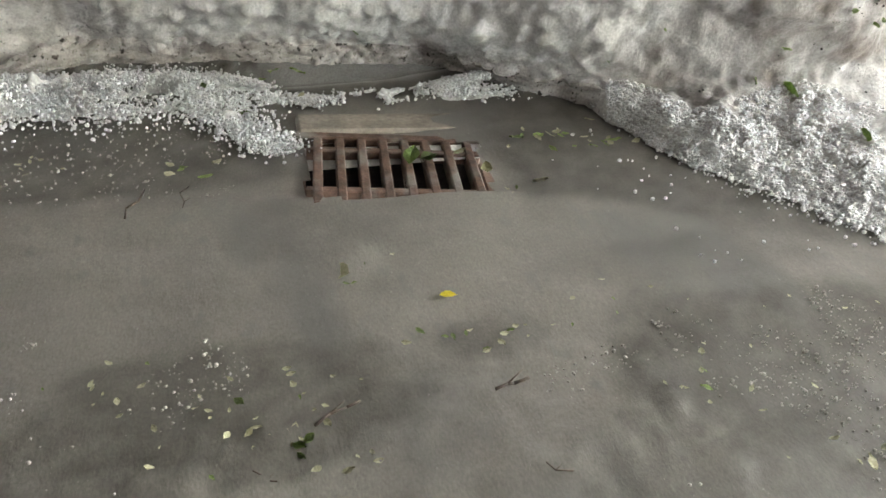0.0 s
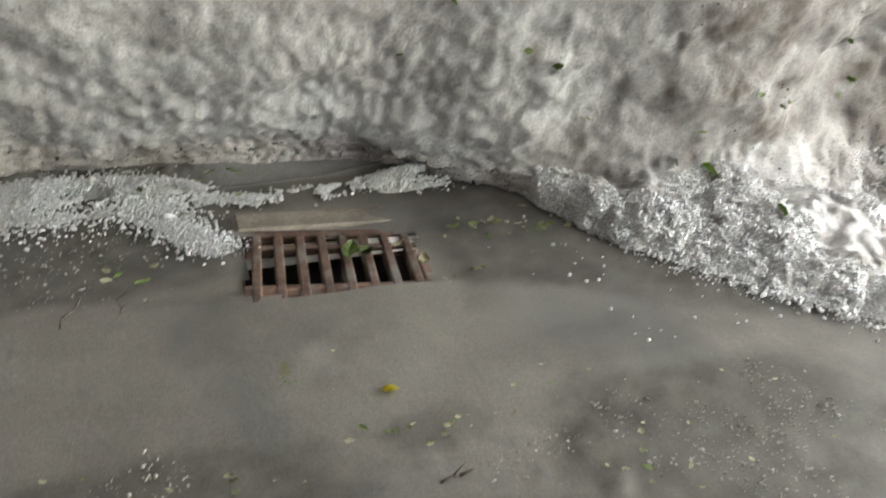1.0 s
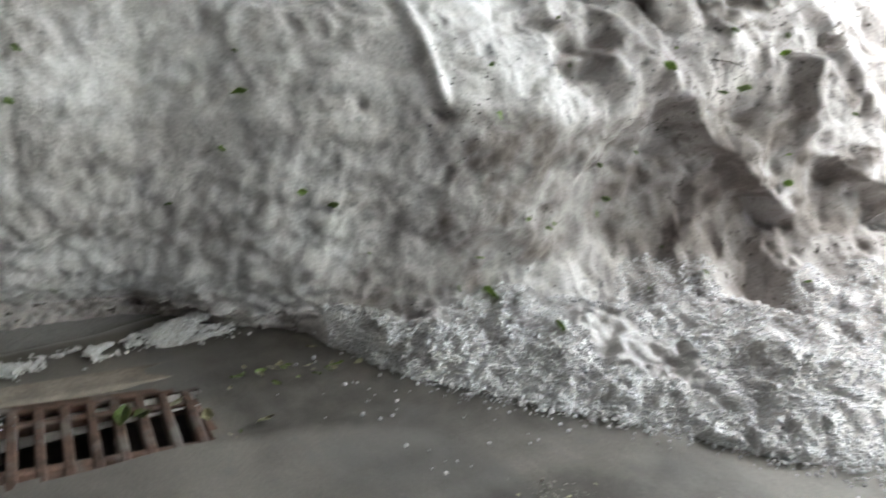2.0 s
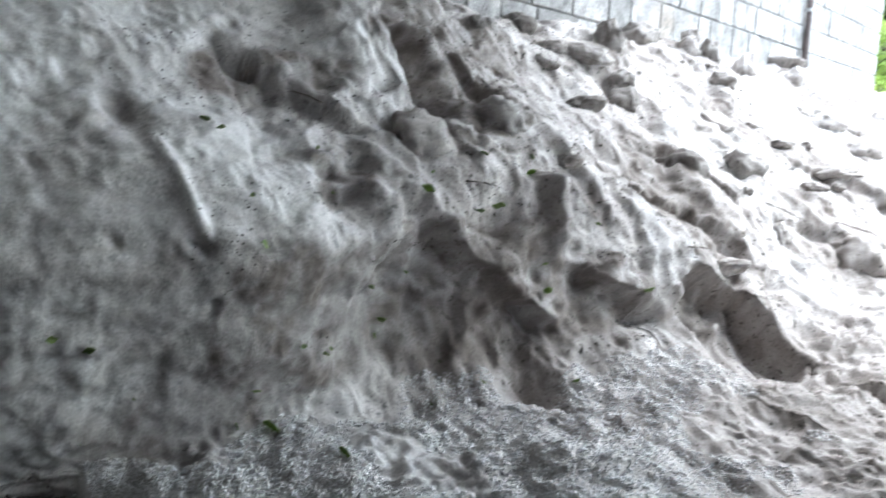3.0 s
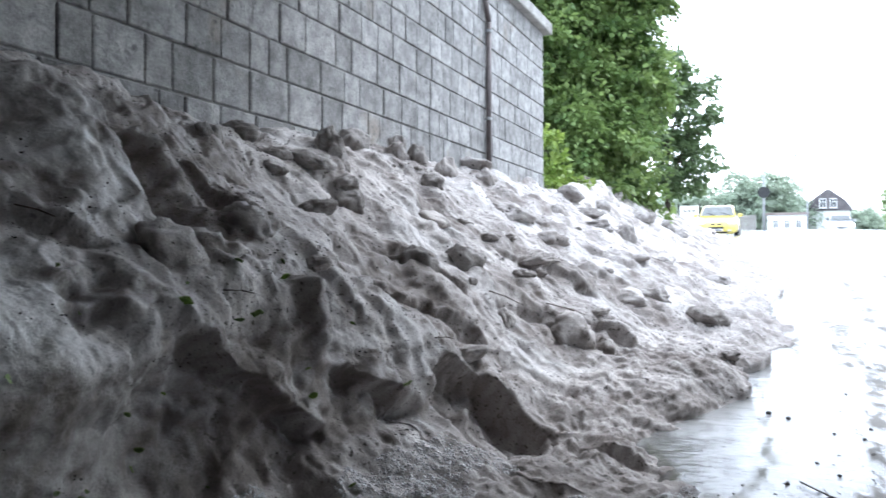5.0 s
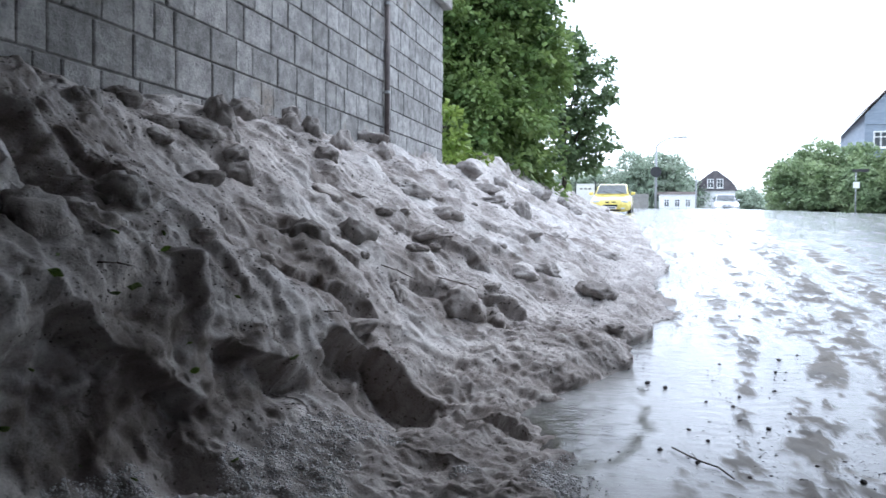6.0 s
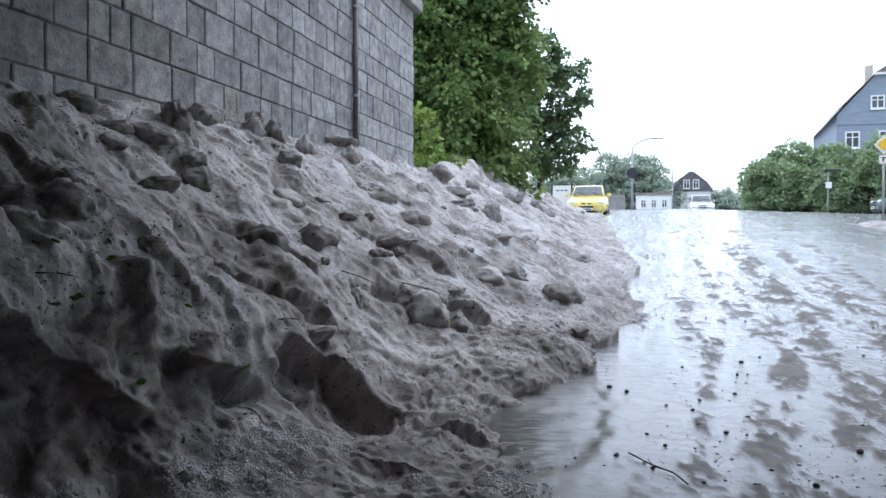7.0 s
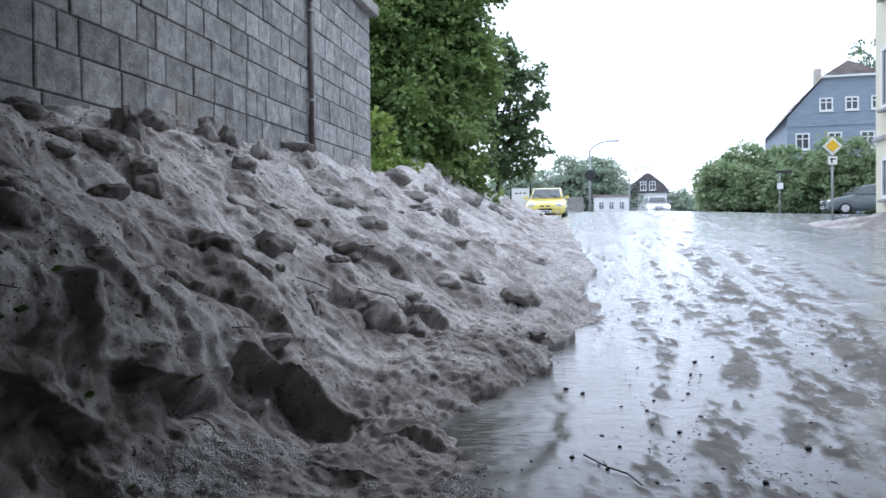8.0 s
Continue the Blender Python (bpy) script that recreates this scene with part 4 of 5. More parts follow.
# ---- loose hail grains ----
def grains():
    rng = np.random.default_rng(4)
    bm = bmesh.new()
    bmesh.ops.create_icosphere(bm, subdivisions=1, radius=1)
    v0 = np.array([v.co[:] for v in bm.verts])
    f0 = np.array([[v.index for v in f.verts] for f in bm.faces])
    bm.free()
    iu = np.searchsorted(BU, 1.2)
    spots = []
    i0, i1 = np.searchsorted(BX, 1.02), np.searchsorted(BX, 4.6)
    n = 62000
    ii = rng.integers(i0, i1, n)
    jj = rng.random(n) ** 1.25 * (iu - 2) * (0.75 + 0.25 * np.clip(1 + fbm(BX[ii] * 5, 0.5, 61.0, 3), 0.2, 1.9) / 1.9)
    a, b = (jj % 1)[:, None], rng.random((n, 1))
    jj = jj.astype(int)
    p = (BP[ii, jj] * (1 - a) + BP[ii, jj + 1] * a) * (1 - b) + (BP[ii + 1, jj] * (1 - a) + BP[ii + 1, jj + 1] * a) * b
    keep = fbm(p[:, 0] * 3, p[:, 1] * 3, 1.0, 3) > -0.75 + 1.1 * np.maximum(p[:, 0] - 1.9, 0)
    spots.append(p[keep])
    # ridge of slush along the kerb, broken in front of the gully
    n = 24000
    x = rng.uniform(-1.2, 0.85, n)
    mid = 2.40 - 0.13 * np.exp(-((x - 0.35) / 0.35) ** 2) + 0.03 * vnoise(x * 5, 0.3, 0.0)
    wid = 0.12 * (0.34 + 1.3 * smooth(0.15, -0.25, x) + 0.55 * smooth(0.45, 0.75, x)) * (1 + 0.25 * vnoise(x * 7, 4.0, 0.0))
    y = mid + rng.normal(0, 0.5, n) * wid
    z = zg(x) + 0.04 * (wid / 0.12) * np.exp(-((y - mid) / wid) ** 2 * 1.5) * rng.random(n) ** 0.5 + 0.002
    keep = fbm(x * 8, y * 11, 5.0, 3) > -0.40 + 0.16 * smooth(-0.1, 0.2, x) * smooth(0.75, 0.5, x)
    spots.append(np.stack([x, y, z], -1)[keep])
    n = 1500
    x = rng.uniform(0.0, 0.85, n)
    y = 2.38 - 0.12 * np.exp(-((x - 0.35) / 0.35) ** 2) + 0.03 * vnoise(x * 6, 0.3, 0.0) + rng.normal(0, 0.022, n)
    keep = vnoise(x * 9, y * 14, 3.0) > -0.25
    spots.append(np.stack([x, y, zg(x) + 0.003 + 0.014 * rng.random(n)], -1)[keep])
    # a tongue that slid to the gully's corner, and grains washed on to the road
    n = 2200
    a = rng.random(n)
    x, y = -0.16 + 0.22 * a + rng.normal(0, 0.045, n), 2.34 - 0.36 * a + rng.normal(0, 0.03, n)
    spots.append(np.stack([x, y, zg(x) + 0.003 + 0.02 * rng.random(n)], -1))
    n = 3200
    x = rng.uniform(1.0, 3.0, n)
    y = np.interp(x, EDGE_X, EDGE_Y) - abs(rng.normal(0, 0.07, n)) + 0.08
    spots.append(np.stack([x, y, zg(x) + 0.002 + 0.006 * rng.random(n)], -1))
    n = 70
    x, y = rng.uniform(0.75, 1.5, n), rng.uniform(1.3, 2.0, n)
    spots.append(np.stack([x, y, zg(x) + 0.002], -1))
    p = np.concatenate(spots)
    r = 0.0024 + 0.0045 * rng.random(len(p)) ** 2.5
    sc = r[:, None, None] * rng.uniform(0.7, 1.2, (len(p), 1, 3))
    v = (p[:, None, :] + v0[None] * sc).reshape(-1, 3)
    f = (f0[None] + (np.arange(len(p)) * len(v0))[:, None, None]).reshape(-1, 3)
    ob = new("hail_grains", array_mesh("hail_grains", v, f, M_GRAIN))
    tagged(ob, "loose white hail grains and slush by the kerb", "hail grains", kind="stuff")


grains()


def slush_ridge():
    xs, ys = np.arange(-1.3, 0.95, 0.008), np.arange(1.9, 2.72, 0.008)
    x, y = np.meshgrid(xs, ys, indexing="ij")
    mid = 2.40 - 0.13 * np.exp(-((x - 0.35) / 0.35) ** 2) + 0.03 * vnoise(x * 5, 0.3, 0.0)
    amp = 0.34 + 1.0 * smooth(0.15, -0.25, x) + 0.45 * smooth(0.45, 0.75, x)
    wid = 0.05 + 0.07 * amp
    body = np.exp(-((y - mid) / wid) ** 2 * 1.4)
    body = body * smooth(-0.45, 0.25, fbm(x * 8, y * 11, 5.0, 3) - 0.10 * smooth(-0.1, 0.2, x) * smooth(0.75, 0.5, x))
    a = np.clip((2.34 - y) / 0.36, 0, 1)
    tongue = np.exp(-((x - (-0.16 + 0.22 * a)) / (0.075 - 0.03 * a)) ** 2) * smooth(1.93, 2.05, y) * smooth(2.4, 2.3, y)
    h = 0.050 * np.maximum(body * amp, 0.6 * tongue) * (0.6 + 0.7 * abs(fbm(x * 15, y * 15, 1.0, 3))) + 0.008 * fbm(x * 36, y * 36, 2.0, 3) * np.maximum(body * amp, tongue) - 0.016
    v = np.stack([x, y, zg(x) + h], -1).reshape(-1, 3)
    ob = new("slush_ridge", array_mesh("slush_ridge", v, grid_faces(len(xs), len(ys)), M_BANK, True, {"slush": np.full(len(v), 0.9), "dirt_shade": np.clip(0.3 * fbm(x * 6, y * 6, 3.0, 3), 0, 0.3).ravel()}))
    tagged(ob, "low white ridge of hail slush along the gutter", "slush ridge", kind="stuff")


slush_ridge()


# ---- leaves, twigs and crumbs washed down by the storm ----
def leaf_mesh(material, seed, length=1.0):
    rng = random.Random(seed)
    bm = bmesh.new()
    mid, left, right = [], [], []
    for i in range(6):
        t = i / 5
        w = 0.30 * math.sin(math.pi * t ** 0.8) * rng.uniform(0.75, 1.1)
        zc = 0.18 * math.sin(t * 2.6 + seed) * 0.6
        mid.append(bm.verts.new((t - 0.5, 0.05 * math.sin(3 * t), zc)))
        left.append(bm.verts.new((t - 0.5, w + 0.005, zc + 0.12 * rng.random())))
        right.append(bm.verts.new((t - 0.5, -w - 0.005, zc + 0.12 * rng.random())))
    for i in range(5):
        bm.faces.new((mid[i], mid[i + 1], left[i + 1], left[i]))
        bm.faces.new((right[i], right[i + 1], mid[i + 1], mid[i]))
    bmesh.ops.solidify(bm, geom=bm.faces[:], thickness=0.02)
    me = bpy.data.meshes.new("torn_leaf")
    bm.to_mesh(me)
    bm.free()
    me.materials.append(material)
    return me


LEAVES = [leaf_mesh(M_LITTER, i) for i in range(4)]
PALE = [leaf_mesh(M_LITTERY, i + 9) for i in range(3)]
YELLOW = leaf_mesh(M_YLEAF, 31)
LIT = random.Random(8)


def ground_leaf(x, y, size, mesh, label, turn=None, lift=0.006):
    ob = new("leaf", mesh)
    ob.matrix_basis = Matrix.LocRotScale((x, y, float(zg(x, y)) + lift + 0.006), Euler((LIT.uniform(-0.3, 0.3), LIT.uniform(-0.3, 0.3), LIT.uniform(0, 6.28) if turn is None else turn)), (size,) * 3)
    tagged(ob, label, "leaf", "storm litter")


def litter(x, y, n, spread, pale=0.5, size=0.019, lift=0.006):
    for _ in range(n):
        if LIT.random() < pale + 0.15:
            ground_leaf(x + LIT.gauss(0, spread), y + LIT.gauss(0, spread * 0.7), size * LIT.uniform(0.5, 1.3), LIT.choice(PALE), "pale torn leaf scrap lying in the silt", lift=lift)
        else:
            ground_leaf(x + LIT.gauss(0, spread), y + LIT.gauss(0, spread * 0.7), size * LIT.uniform(0.5, 1.4), LIT.choice(LEAVES), "green torn leaf scrap lying in the silt", lift=lift)


ground_leaf(0.344, 1.284, 0.042, YELLOW, "small bright yellow leaf on the silt", 0.1)
ground_leaf(0.124, 1.416, 0.085, PALE[0], "pale curled leaf on the silt", 2.4)
ground_leaf(0.39, 1.87, 0.075, LEAVES[0], "fresh green leaf caught on the grate", 1.2, 0.014)
ground_leaf(0.43, 1.86, 0.055, LEAVES[1], "fresh green leaf caught on the grate", 0.4, 0.014)
ground_leaf(0.57, 1.79, 0.055, PALE[1], "yellow-green leaf at the edge of the grate", 1.4, 0.012)
ground_leaf(0.52, 1.88, 0.04, PALE[2], "yellow-green leaf caught on the grate", 0.4, 0.014)
ground_leaf(0.69, 1.71, 0.045, PALE[2], "pale leaf beside the grate", 0.2)
litter(0.224, 1.469, 5, 0.035, 0.8)
litter(0.17, 1.38, 4, 0.04, 0.3)
litter(0.80, 1.96, 14, 0.07, 0.35, 0.03)
litter(0.93, 1.9, 9, 0.06, 0.5, 0.026)
litter(0.60, 1.67, 4, 0.03, 0.6)
litter(0.38, 1.16, 11, 0.05, 0.45)
litter(0.48, 1.15, 5, 0.03, 0.7, 0.016)
litter(-0.04, 1.08, 14, 0.07, 0.7, 0.016)
litter(0.78, 0.95, 9, 0.06, 0.4)
litter(-0.02, 0.95, 12, 0.06, 0.5)
litter(0.12, 0.90, 3, 0.02, 0.3, 0.02)
litter(0.93, 0.75, 4, 0.02, 0.9, 0.028)
litter(-0.31, 1.15, 8, 0.06, 0.7, 0.016)
litter(-0.54, 2.0, 8, 0.06, 0.6)
litter(-0.17, 1.9, 6, 0.04, 0.3, 0.03)
litter(0.69, 1.21, 4, 0.05, 0.6, 0.014)
litter(-0.2, 0.95, 22, 0.16, 0.7, 0.014)
litter(0.9, 1.0, 14, 0.2, 0.7, 0.012)
litter(0.05, 2.3, 6, 0.15, 0.1, 0.045, 0.05)


def bank_leaf(x, h, size):
    p = on_bank(x, h)
    ob = new("leaf", LIT.choice(LEAVES))
    ob.matrix_basis = Matrix.LocRotScale((p.x, p.y - 0.012, p.z + 0.006), Euler((radians(LIT.uniform(30, 80)), LIT.uniform(-0.5, 0.5), LIT.uniform(0, 3))), (size,) * 3)
    tagged(ob, "green leaf stuck to the dirty hail", "leaf", "leaves on the hail bank")


for _ in range(46):
    bank_leaf(LIT.uniform(0.2, 3.2), LIT.uniform(0.06, 1.1), LIT.uniform(0.02, 0.05))
bank_leaf(1.47, 0.12, 0.075)
bank_leaf(1.55, 0.10, 0.06)
bank_leaf(2.37, 0.72, 0.06)
bank_leaf(2.02, 0.80, 0.05)
bank_leaf(3.0, 0.37, 0.06)


def twig(points, r, label):
    t = new("twig")
    tagged(t, label, "twig", "storm litter")
    bm = bmesh.new()
    for a, b in zip(points[:-1], points[1:]):
        tube(bm, a, b, r, r * 0.8, 6)
    link("stem", bm, M_TWIG, t)
    bm = bmesh.new()
    q = Vector(points[1])
    tube(bm, q, q + Vector((r * 9, r * 5, r * 4)), r * 0.6, r * 0.3, 5)
    link("side_shoot", bm, M_TWIG, t)


def ground_twig(x, y, length, turn, r=0.004):
    pts = []
    for i in range(4):
        k = length * (i / 3 - 0.5)
        a, b = x + k * math.cos(turn) + LIT.gauss(0, 0.08 * length), y + k * math.sin(turn) + LIT.gauss(0, 0.05 * length)
        pts.append((a, b, float(zg(a)) + 0.008 + LIT.uniform(0, 0.01)))
    twig(pts, r, "thin wet twig lying on the road")


ground_twig(0.393, 1.014, 0.055, 0.25, 0.0035)
ground_twig(0.08, 1.0, 0.09, 0.5, 0.003)
ground_twig(3.21, -0.10, 0.34, -2.43, 0.004)
ground_twig(-0.3, 1.75, 0.12, 1.3, 0.0025)
for _ in range(5):
    ground_twig(LIT.uniform(-0.5, 1.0), LIT.uniform(0.75, 1.9), LIT.uniform(0.03, 0.09), LIT.uniform(0, 3), 0.0014)


def bank_twig(x, h, length, fall):
    a, b = on_bank(x, h), on_bank(x + length, max(0.05, h + fall))
    m = (a + b) / 2
    off = Vector((0, -0.02, 0.015))
    twig([tuple(a + off), tuple(m + off * 1.3), tuple(b + off)], 0.003, "thin dark twig lying on the dirty hail")


for x, h, ln, fall in ((1.80, 1.10, 0.07, -0.03), (2.2, 0.82, 0.14, -0.03), (3.3, 0.5, 0.2, -0.03), (4.3, 0.6, 0.25, -0.1), (4.8, 0.48, 0.25, -0.1), (8.0, 0.6, 0.4, -0.12)):
    bank_twig(x, h, ln, fall)


def crumbs():
    rng = np.random.default_rng(9)
    bm = bmesh.new()
    bmesh.ops.create_icosphere(bm, subdivisions=1, radius=1)
    v0 = np.array([v.co[:] for v in bm.verts])
    f0 = np.array([[v.index for v in f.verts] for f in bm.faces])
    bm.free()
    n = 3600
    x = 2.6 + 12 * rng.random(n) ** 2.2
    y = -2.6 + 3.2 * rng.random(n)
    k = fbm(x * 1.3, y * 2.6, 6.0, 3) > 0.05
    x, y = x[k], y[k]
    p = [np.stack([x, y, zg(x, y) + 0.001], -1)]
    n = 26000
    x, y = 2.7 + 11 * rng.random(n) ** 1.7, rng.uniform(-2.8, 0.3, n)
    k = mud(x, y) > 0.25 + 0.4 * rng.random(n)
    p.append(np.stack([x[k], y[k], zg(x[k], y[k]) + 0.001], -1))
    n = 600
    x, y = 3.25 + rng.normal(0, 0.28, n), -0.5 + rng.normal(0, 0.24, n)
    p.append(np.stack([x, y, zg(x, y) + 0.001], -1))
    # grit on the bank
    ii, jj = rng.integers(np.searchsorted(BX, 1.2), np.searchsorted(BX, 12), 30000), rng.integers(np.searchsorted(BU, 0.9), np.searchsorted(BU, 4), 30000)
    q = BP[ii, jj]
    q = q[fbm(q[:, 0] * 2.5, q[:, 1] * 2.5, q[:, 2] * 2.5, 3) + 0.5 * fbm(q[:, 0] * 11, q[:, 1] * 11, q[:, 2] * 11, 2) > 0.16]
    p.append(q)
    p = np.concatenate(p)
    r = 0.0009 + 0.0045 * rng.random(len(p)) ** 5 + 0.0003 * np.clip(p[:, 0] - 2, 0, 8)
    v = (p[:, None, :] + v0[None] * (r[:, None, None] * rng.uniform(0.5, 1.2, (len(p), 1, 3)) * np.array([0.9, 1.6, 0.75]))).reshape(-1, 3)
    f = (f0[None] + (np.arange(len(p)) * len(v0))[:, None, None]).reshape(-1, 3)
    ob = new("grit", array_mesh("grit", v, f, M_CRUMB))
    tagged(ob, "dark grit and crumbs over the slush and road", "grit", kind="stuff")


crumbs()


def pebbles():
    rng = np.random.default_rng(19)
    bm = bmesh.new()
    bmesh.ops.create_icosphere(bm, subdivisions=1, radius=1)
    v0 = np.array([v.co[:] for v in bm.verts])
    f0 = np.array([[v.index for v in f.verts] for f in bm.faces])
    bm.free()
    n = 9000
    x, y = rng.uniform(-0.7, 1.3, n), rng.uniform(0.6, 1.3, n)
    k = fbm(x * 6, y * 6, 26.0, 3) + 0.5 * smooth(0.1, -0.1, x) > 0.1 + 0.9 * smooth(1.0, 1.25, y) + 0.35 * smooth(-0.1, 0.3, x) * smooth(0.9, 0.5, x)
    x2, y2 = rng.uniform(-0.7, -0.05, 700), rng.uniform(1.75, 2.3, 700)
    x, y = np.concatenate([x[k], x2]), np.concatenate([y[k], y2])
    p = np.stack([x, y, zg(x, y) + 0.003], -1)
    r = 0.0010 + 0.0032 * rng.random(len(p)) ** 3
    v = (p[:, None, :] + v0[None] * (r[:, None, None] * rng.uniform(0.6, 1.4, (len(p), 1, 3)))).reshape(-1, 3)
    f = (f0[None] + (np.arange(len(p)) * len(v0))[:, None, None]).reshape(-1, 3)
    ob = new("gravel", array_mesh("gravel", v, f, M_PEBBLE))
    tagged(ob, "fine grey-brown gravel and scraps washed on to the silt", "gravel", kind="stuff")


pebbles()
CRUMB = random.Random(12)
for x, y, r in [(3.84, -0.27, 0.012), (3.59, -0.87, 0.013), (4.49, 0.14, 0.012), (4.4, 0.05, 0.010)] + [(CRUMB.uniform(3, 7), CRUMB.uniform(-1.8, 0.1), CRUMB.uniform(0.005, 0.010)) for _ in range(45)]:
    ob = new("clod", LUMPS[CRUMB.randrange(9)].copy())
    ob.data.materials[0] = M_CRUMB
    ob.matrix_basis = Matrix.LocRotScale((x, y, float(zg(x, y)) + 0.35 * r), Euler((0, 0, CRUMB.uniform(0, 6))), (r * 1.3, r, r * 0.8))
    tagged(ob, "small dark clod lying on the wet road", "clod", "clods on the road")


# ---- trees ----
def leaf_cloud(name, pts, out, size, material, parent, label="", seed=0):
    """Many folded leaves: places, outward directions and a leaf length."""
    rng = np.random.default_rng(seed)
    n = len(pts)
    d = out + rng.normal(0, 0.55, (n, 3)) + np.array([0, 0, -0.55])
    d /= np.linalg.norm(d, axis=1, keepdims=True)
    s = np.cross(d, rng.normal(0, 1, (n, 3)) * 0.6 + np.array([0, 0, 1.0]))
    s /= np.linalg.norm(s, axis=1, keepdims=True) + 1e-9
    up = np.cross(s, d)
    L = size * rng.uniform(0.6, 1.25, (n, 1))
    w = 0.38 * L
    v = np.stack([pts, pts + d * L * 0.42 + s * w - up * L * 0.10, pts + d * L - up * L * 0.12, pts + d * L * 0.42 - s * w - up * L * 0.10], 1).reshape(-1, 3)
    i = np.arange(n)[:, None] * 4
    f = np.concatenate([i + np.array([[0, 1, 2]]), i + np.array([[0, 2, 3]])])
    ob = new(name, array_mesh(name, v, f, material, False))
    ob.parent = parent
    return tagged(ob, label)


def clumps(blobs, count, per, clump_r, seed, shell=0.72):
    """Leaf places in hanging clumps over the outside of some swellings (centre, radii)."""
    rng = np.random.default_rng(seed)
    area = np.array([b[1][0] * b[1][2] for b in blobs])
    pick = rng.choice(len(blobs), count, p=area / area.sum())
    pts, outs = [], []
    for b in pick:
        c, r = np.array(blobs[b][0]), np.array(blobs[b][1])
        d = rng.normal(0, 1, 3)
        d /= np.linalg.norm(d)
        cc = c + d * r * rng.uniform(shell, 1.05)
        k = int(per * rng.uniform(0.5, 1.4))
        q = rng.normal(0, 1, (k, 3)) * np.array([1, 1, 0.75])
        q /= np.linalg.norm(q, axis=1, keepdims=True) + 1e-9
        q[:, 2] = np.where(q[:, 2] < -0.3, -q[:, 2] * 0.3, q[:, 2])
        rr = clump_r * rng.uniform(0.6, 1.3) * rng.random((k, 1)) ** 0.4
        pts.append(cc + q * rr + np.array([0, 0, -0.35]) * rr * (abs(q[:, :1]) + abs(q[:, 1:2])))
        outs.append(q * 0.7 + d * 0.5)
    return np.concatenate(pts), np.concatenate(outs)


def limbs(bm, base, top, r, blobs, rng):
    tube(bm, base, top, r, r * 0.5, 10)
    for c, rad in blobs:
        c = Vector(c)
        a = Vector(base).lerp(Vector(top), rng.uniform(0.45, 0.95))
        m = a.lerp(c, 0.5) + Vector((rng.uniform(-0.2, 0.2), rng.uniform(-0.2, 0.2), rng.uniform(0, 0.3)))
        tube(bm, a, m, r * 0.4, r * 0.28, 7)
        tube(bm, m, c, r * 0.28, r * 0.1, 6)
        for _ in range(4):
            e = c + Vector((rng.uniform(-1, 1) * rad[0], rng.uniform(-1, 1) * rad[1], rng.uniform(-0.6, 0.8) * rad[2])) * 0.8
            tube(bm, c, e, r * 0.12, r * 0.03, 5)


def tree(x, y, h, trunk_r, blobs, count, per, clump_r, leaf, material, label, category="tree", seed=1, name="tree", group=""):
    z = float(zg(x, y))
    t = thing(name, label, category, group, pose(x, y, z - 0.1))
    rng = random.Random(seed)
    bm = bmesh.new()
    limbs(bm, (0, 0, 0), (0.1, 0.05, h * 0.62), trunk_r, blobs, rng)
    link("trunk", bm, M_BARK, t)
    p, o = clumps(blobs, count, per, clump_r, seed)
    leaf_cloud("crown", p, o, leaf, material, t, seed=seed)
    return t


tree(16.5, 5.3, 9.0, 0.20,
     [((-0.4, -0.9, 2.2), (1.5, 2.3, 1.5)), ((0, 0.3, 4.4), (2.0, 2.9, 1.9)), ((0.3, -1.3, 3.6), (1.5, 1.9, 1.6)), ((0.4, -0.6, 6.4), (1.9, 2.5, 1.9)),
      ((0.2, 0.6, 8.4), (1.9, 2.4, 1.8)), ((0.9, -1.9, 5.2), (1.2, 1.3, 1.4)), ((-0.8, 1.2, 1.9), (1.4, 1.8, 1.4)), ((0.5, -1.5, 1.5), (1.3, 1.7, 0.9)), ((0.6, -1.4, 7.4), (1.2, 1.3, 1.3)), ((1.0, -2.3, 6.4), (1.1, 1.0, 1.3)), ((0.9, -2.2, 3.6), (1.0, 1.0, 1.6))],
     1750, 85, 0.40, 0.125, M_LEAF, "dense dark green broadleaf tree hanging over the hail bank", seed=3)
# added tree that blocks the sky showing through the first crown
tree(20.5, 7.0, 9.0, 0.2, [((0, -0.5, 3.0), (1.5, 2.6, 2.0)), ((0, -0.4, 6.0), (1.5, 2.6, 2.2)), ((0, 0, 8.6), (1.5, 2.3, 1.8)), ((0, -1.5, 1.6), (1.2, 2.2, 1.2))],
     420, 80, 0.5, 0.17, M_LEAF2, "dark green backing tree added behind the first one", seed=5)
tree(24.0, 2.75, 6.0, 0.09,
     [((0, 0.3, 2.6), (0.9, 1.2, 0.8)), ((0, 0.2, 3.8), (1.0, 1.25, 1.0)), ((0, 0.5, 5.0), (0.9, 1.1, 1.0)), ((0.1, -0.7, 2.5), (0.7, 0.75, 0.5)), ((0.1, -0.75, 3.9), (0.7, 0.65, 0.5)), ((0, 0.9, 1.9), (0.7, 0.8, 0.6)), ((0, -0.3, 1.9), (0.6, 0.8, 0.4)), ((0, -0.9, 3.2), (0.5, 0.6, 0.4)), ((0.1, -0.6, 4.7), (0.6, 0.7, 0.5)), ((0, 1.2, 4.2), (0.7, 0.7, 1.2))],
     280, 48, 0.24, 0.15, M_LEAF2, "slender young tree with dark toothed leaves", seed=8)
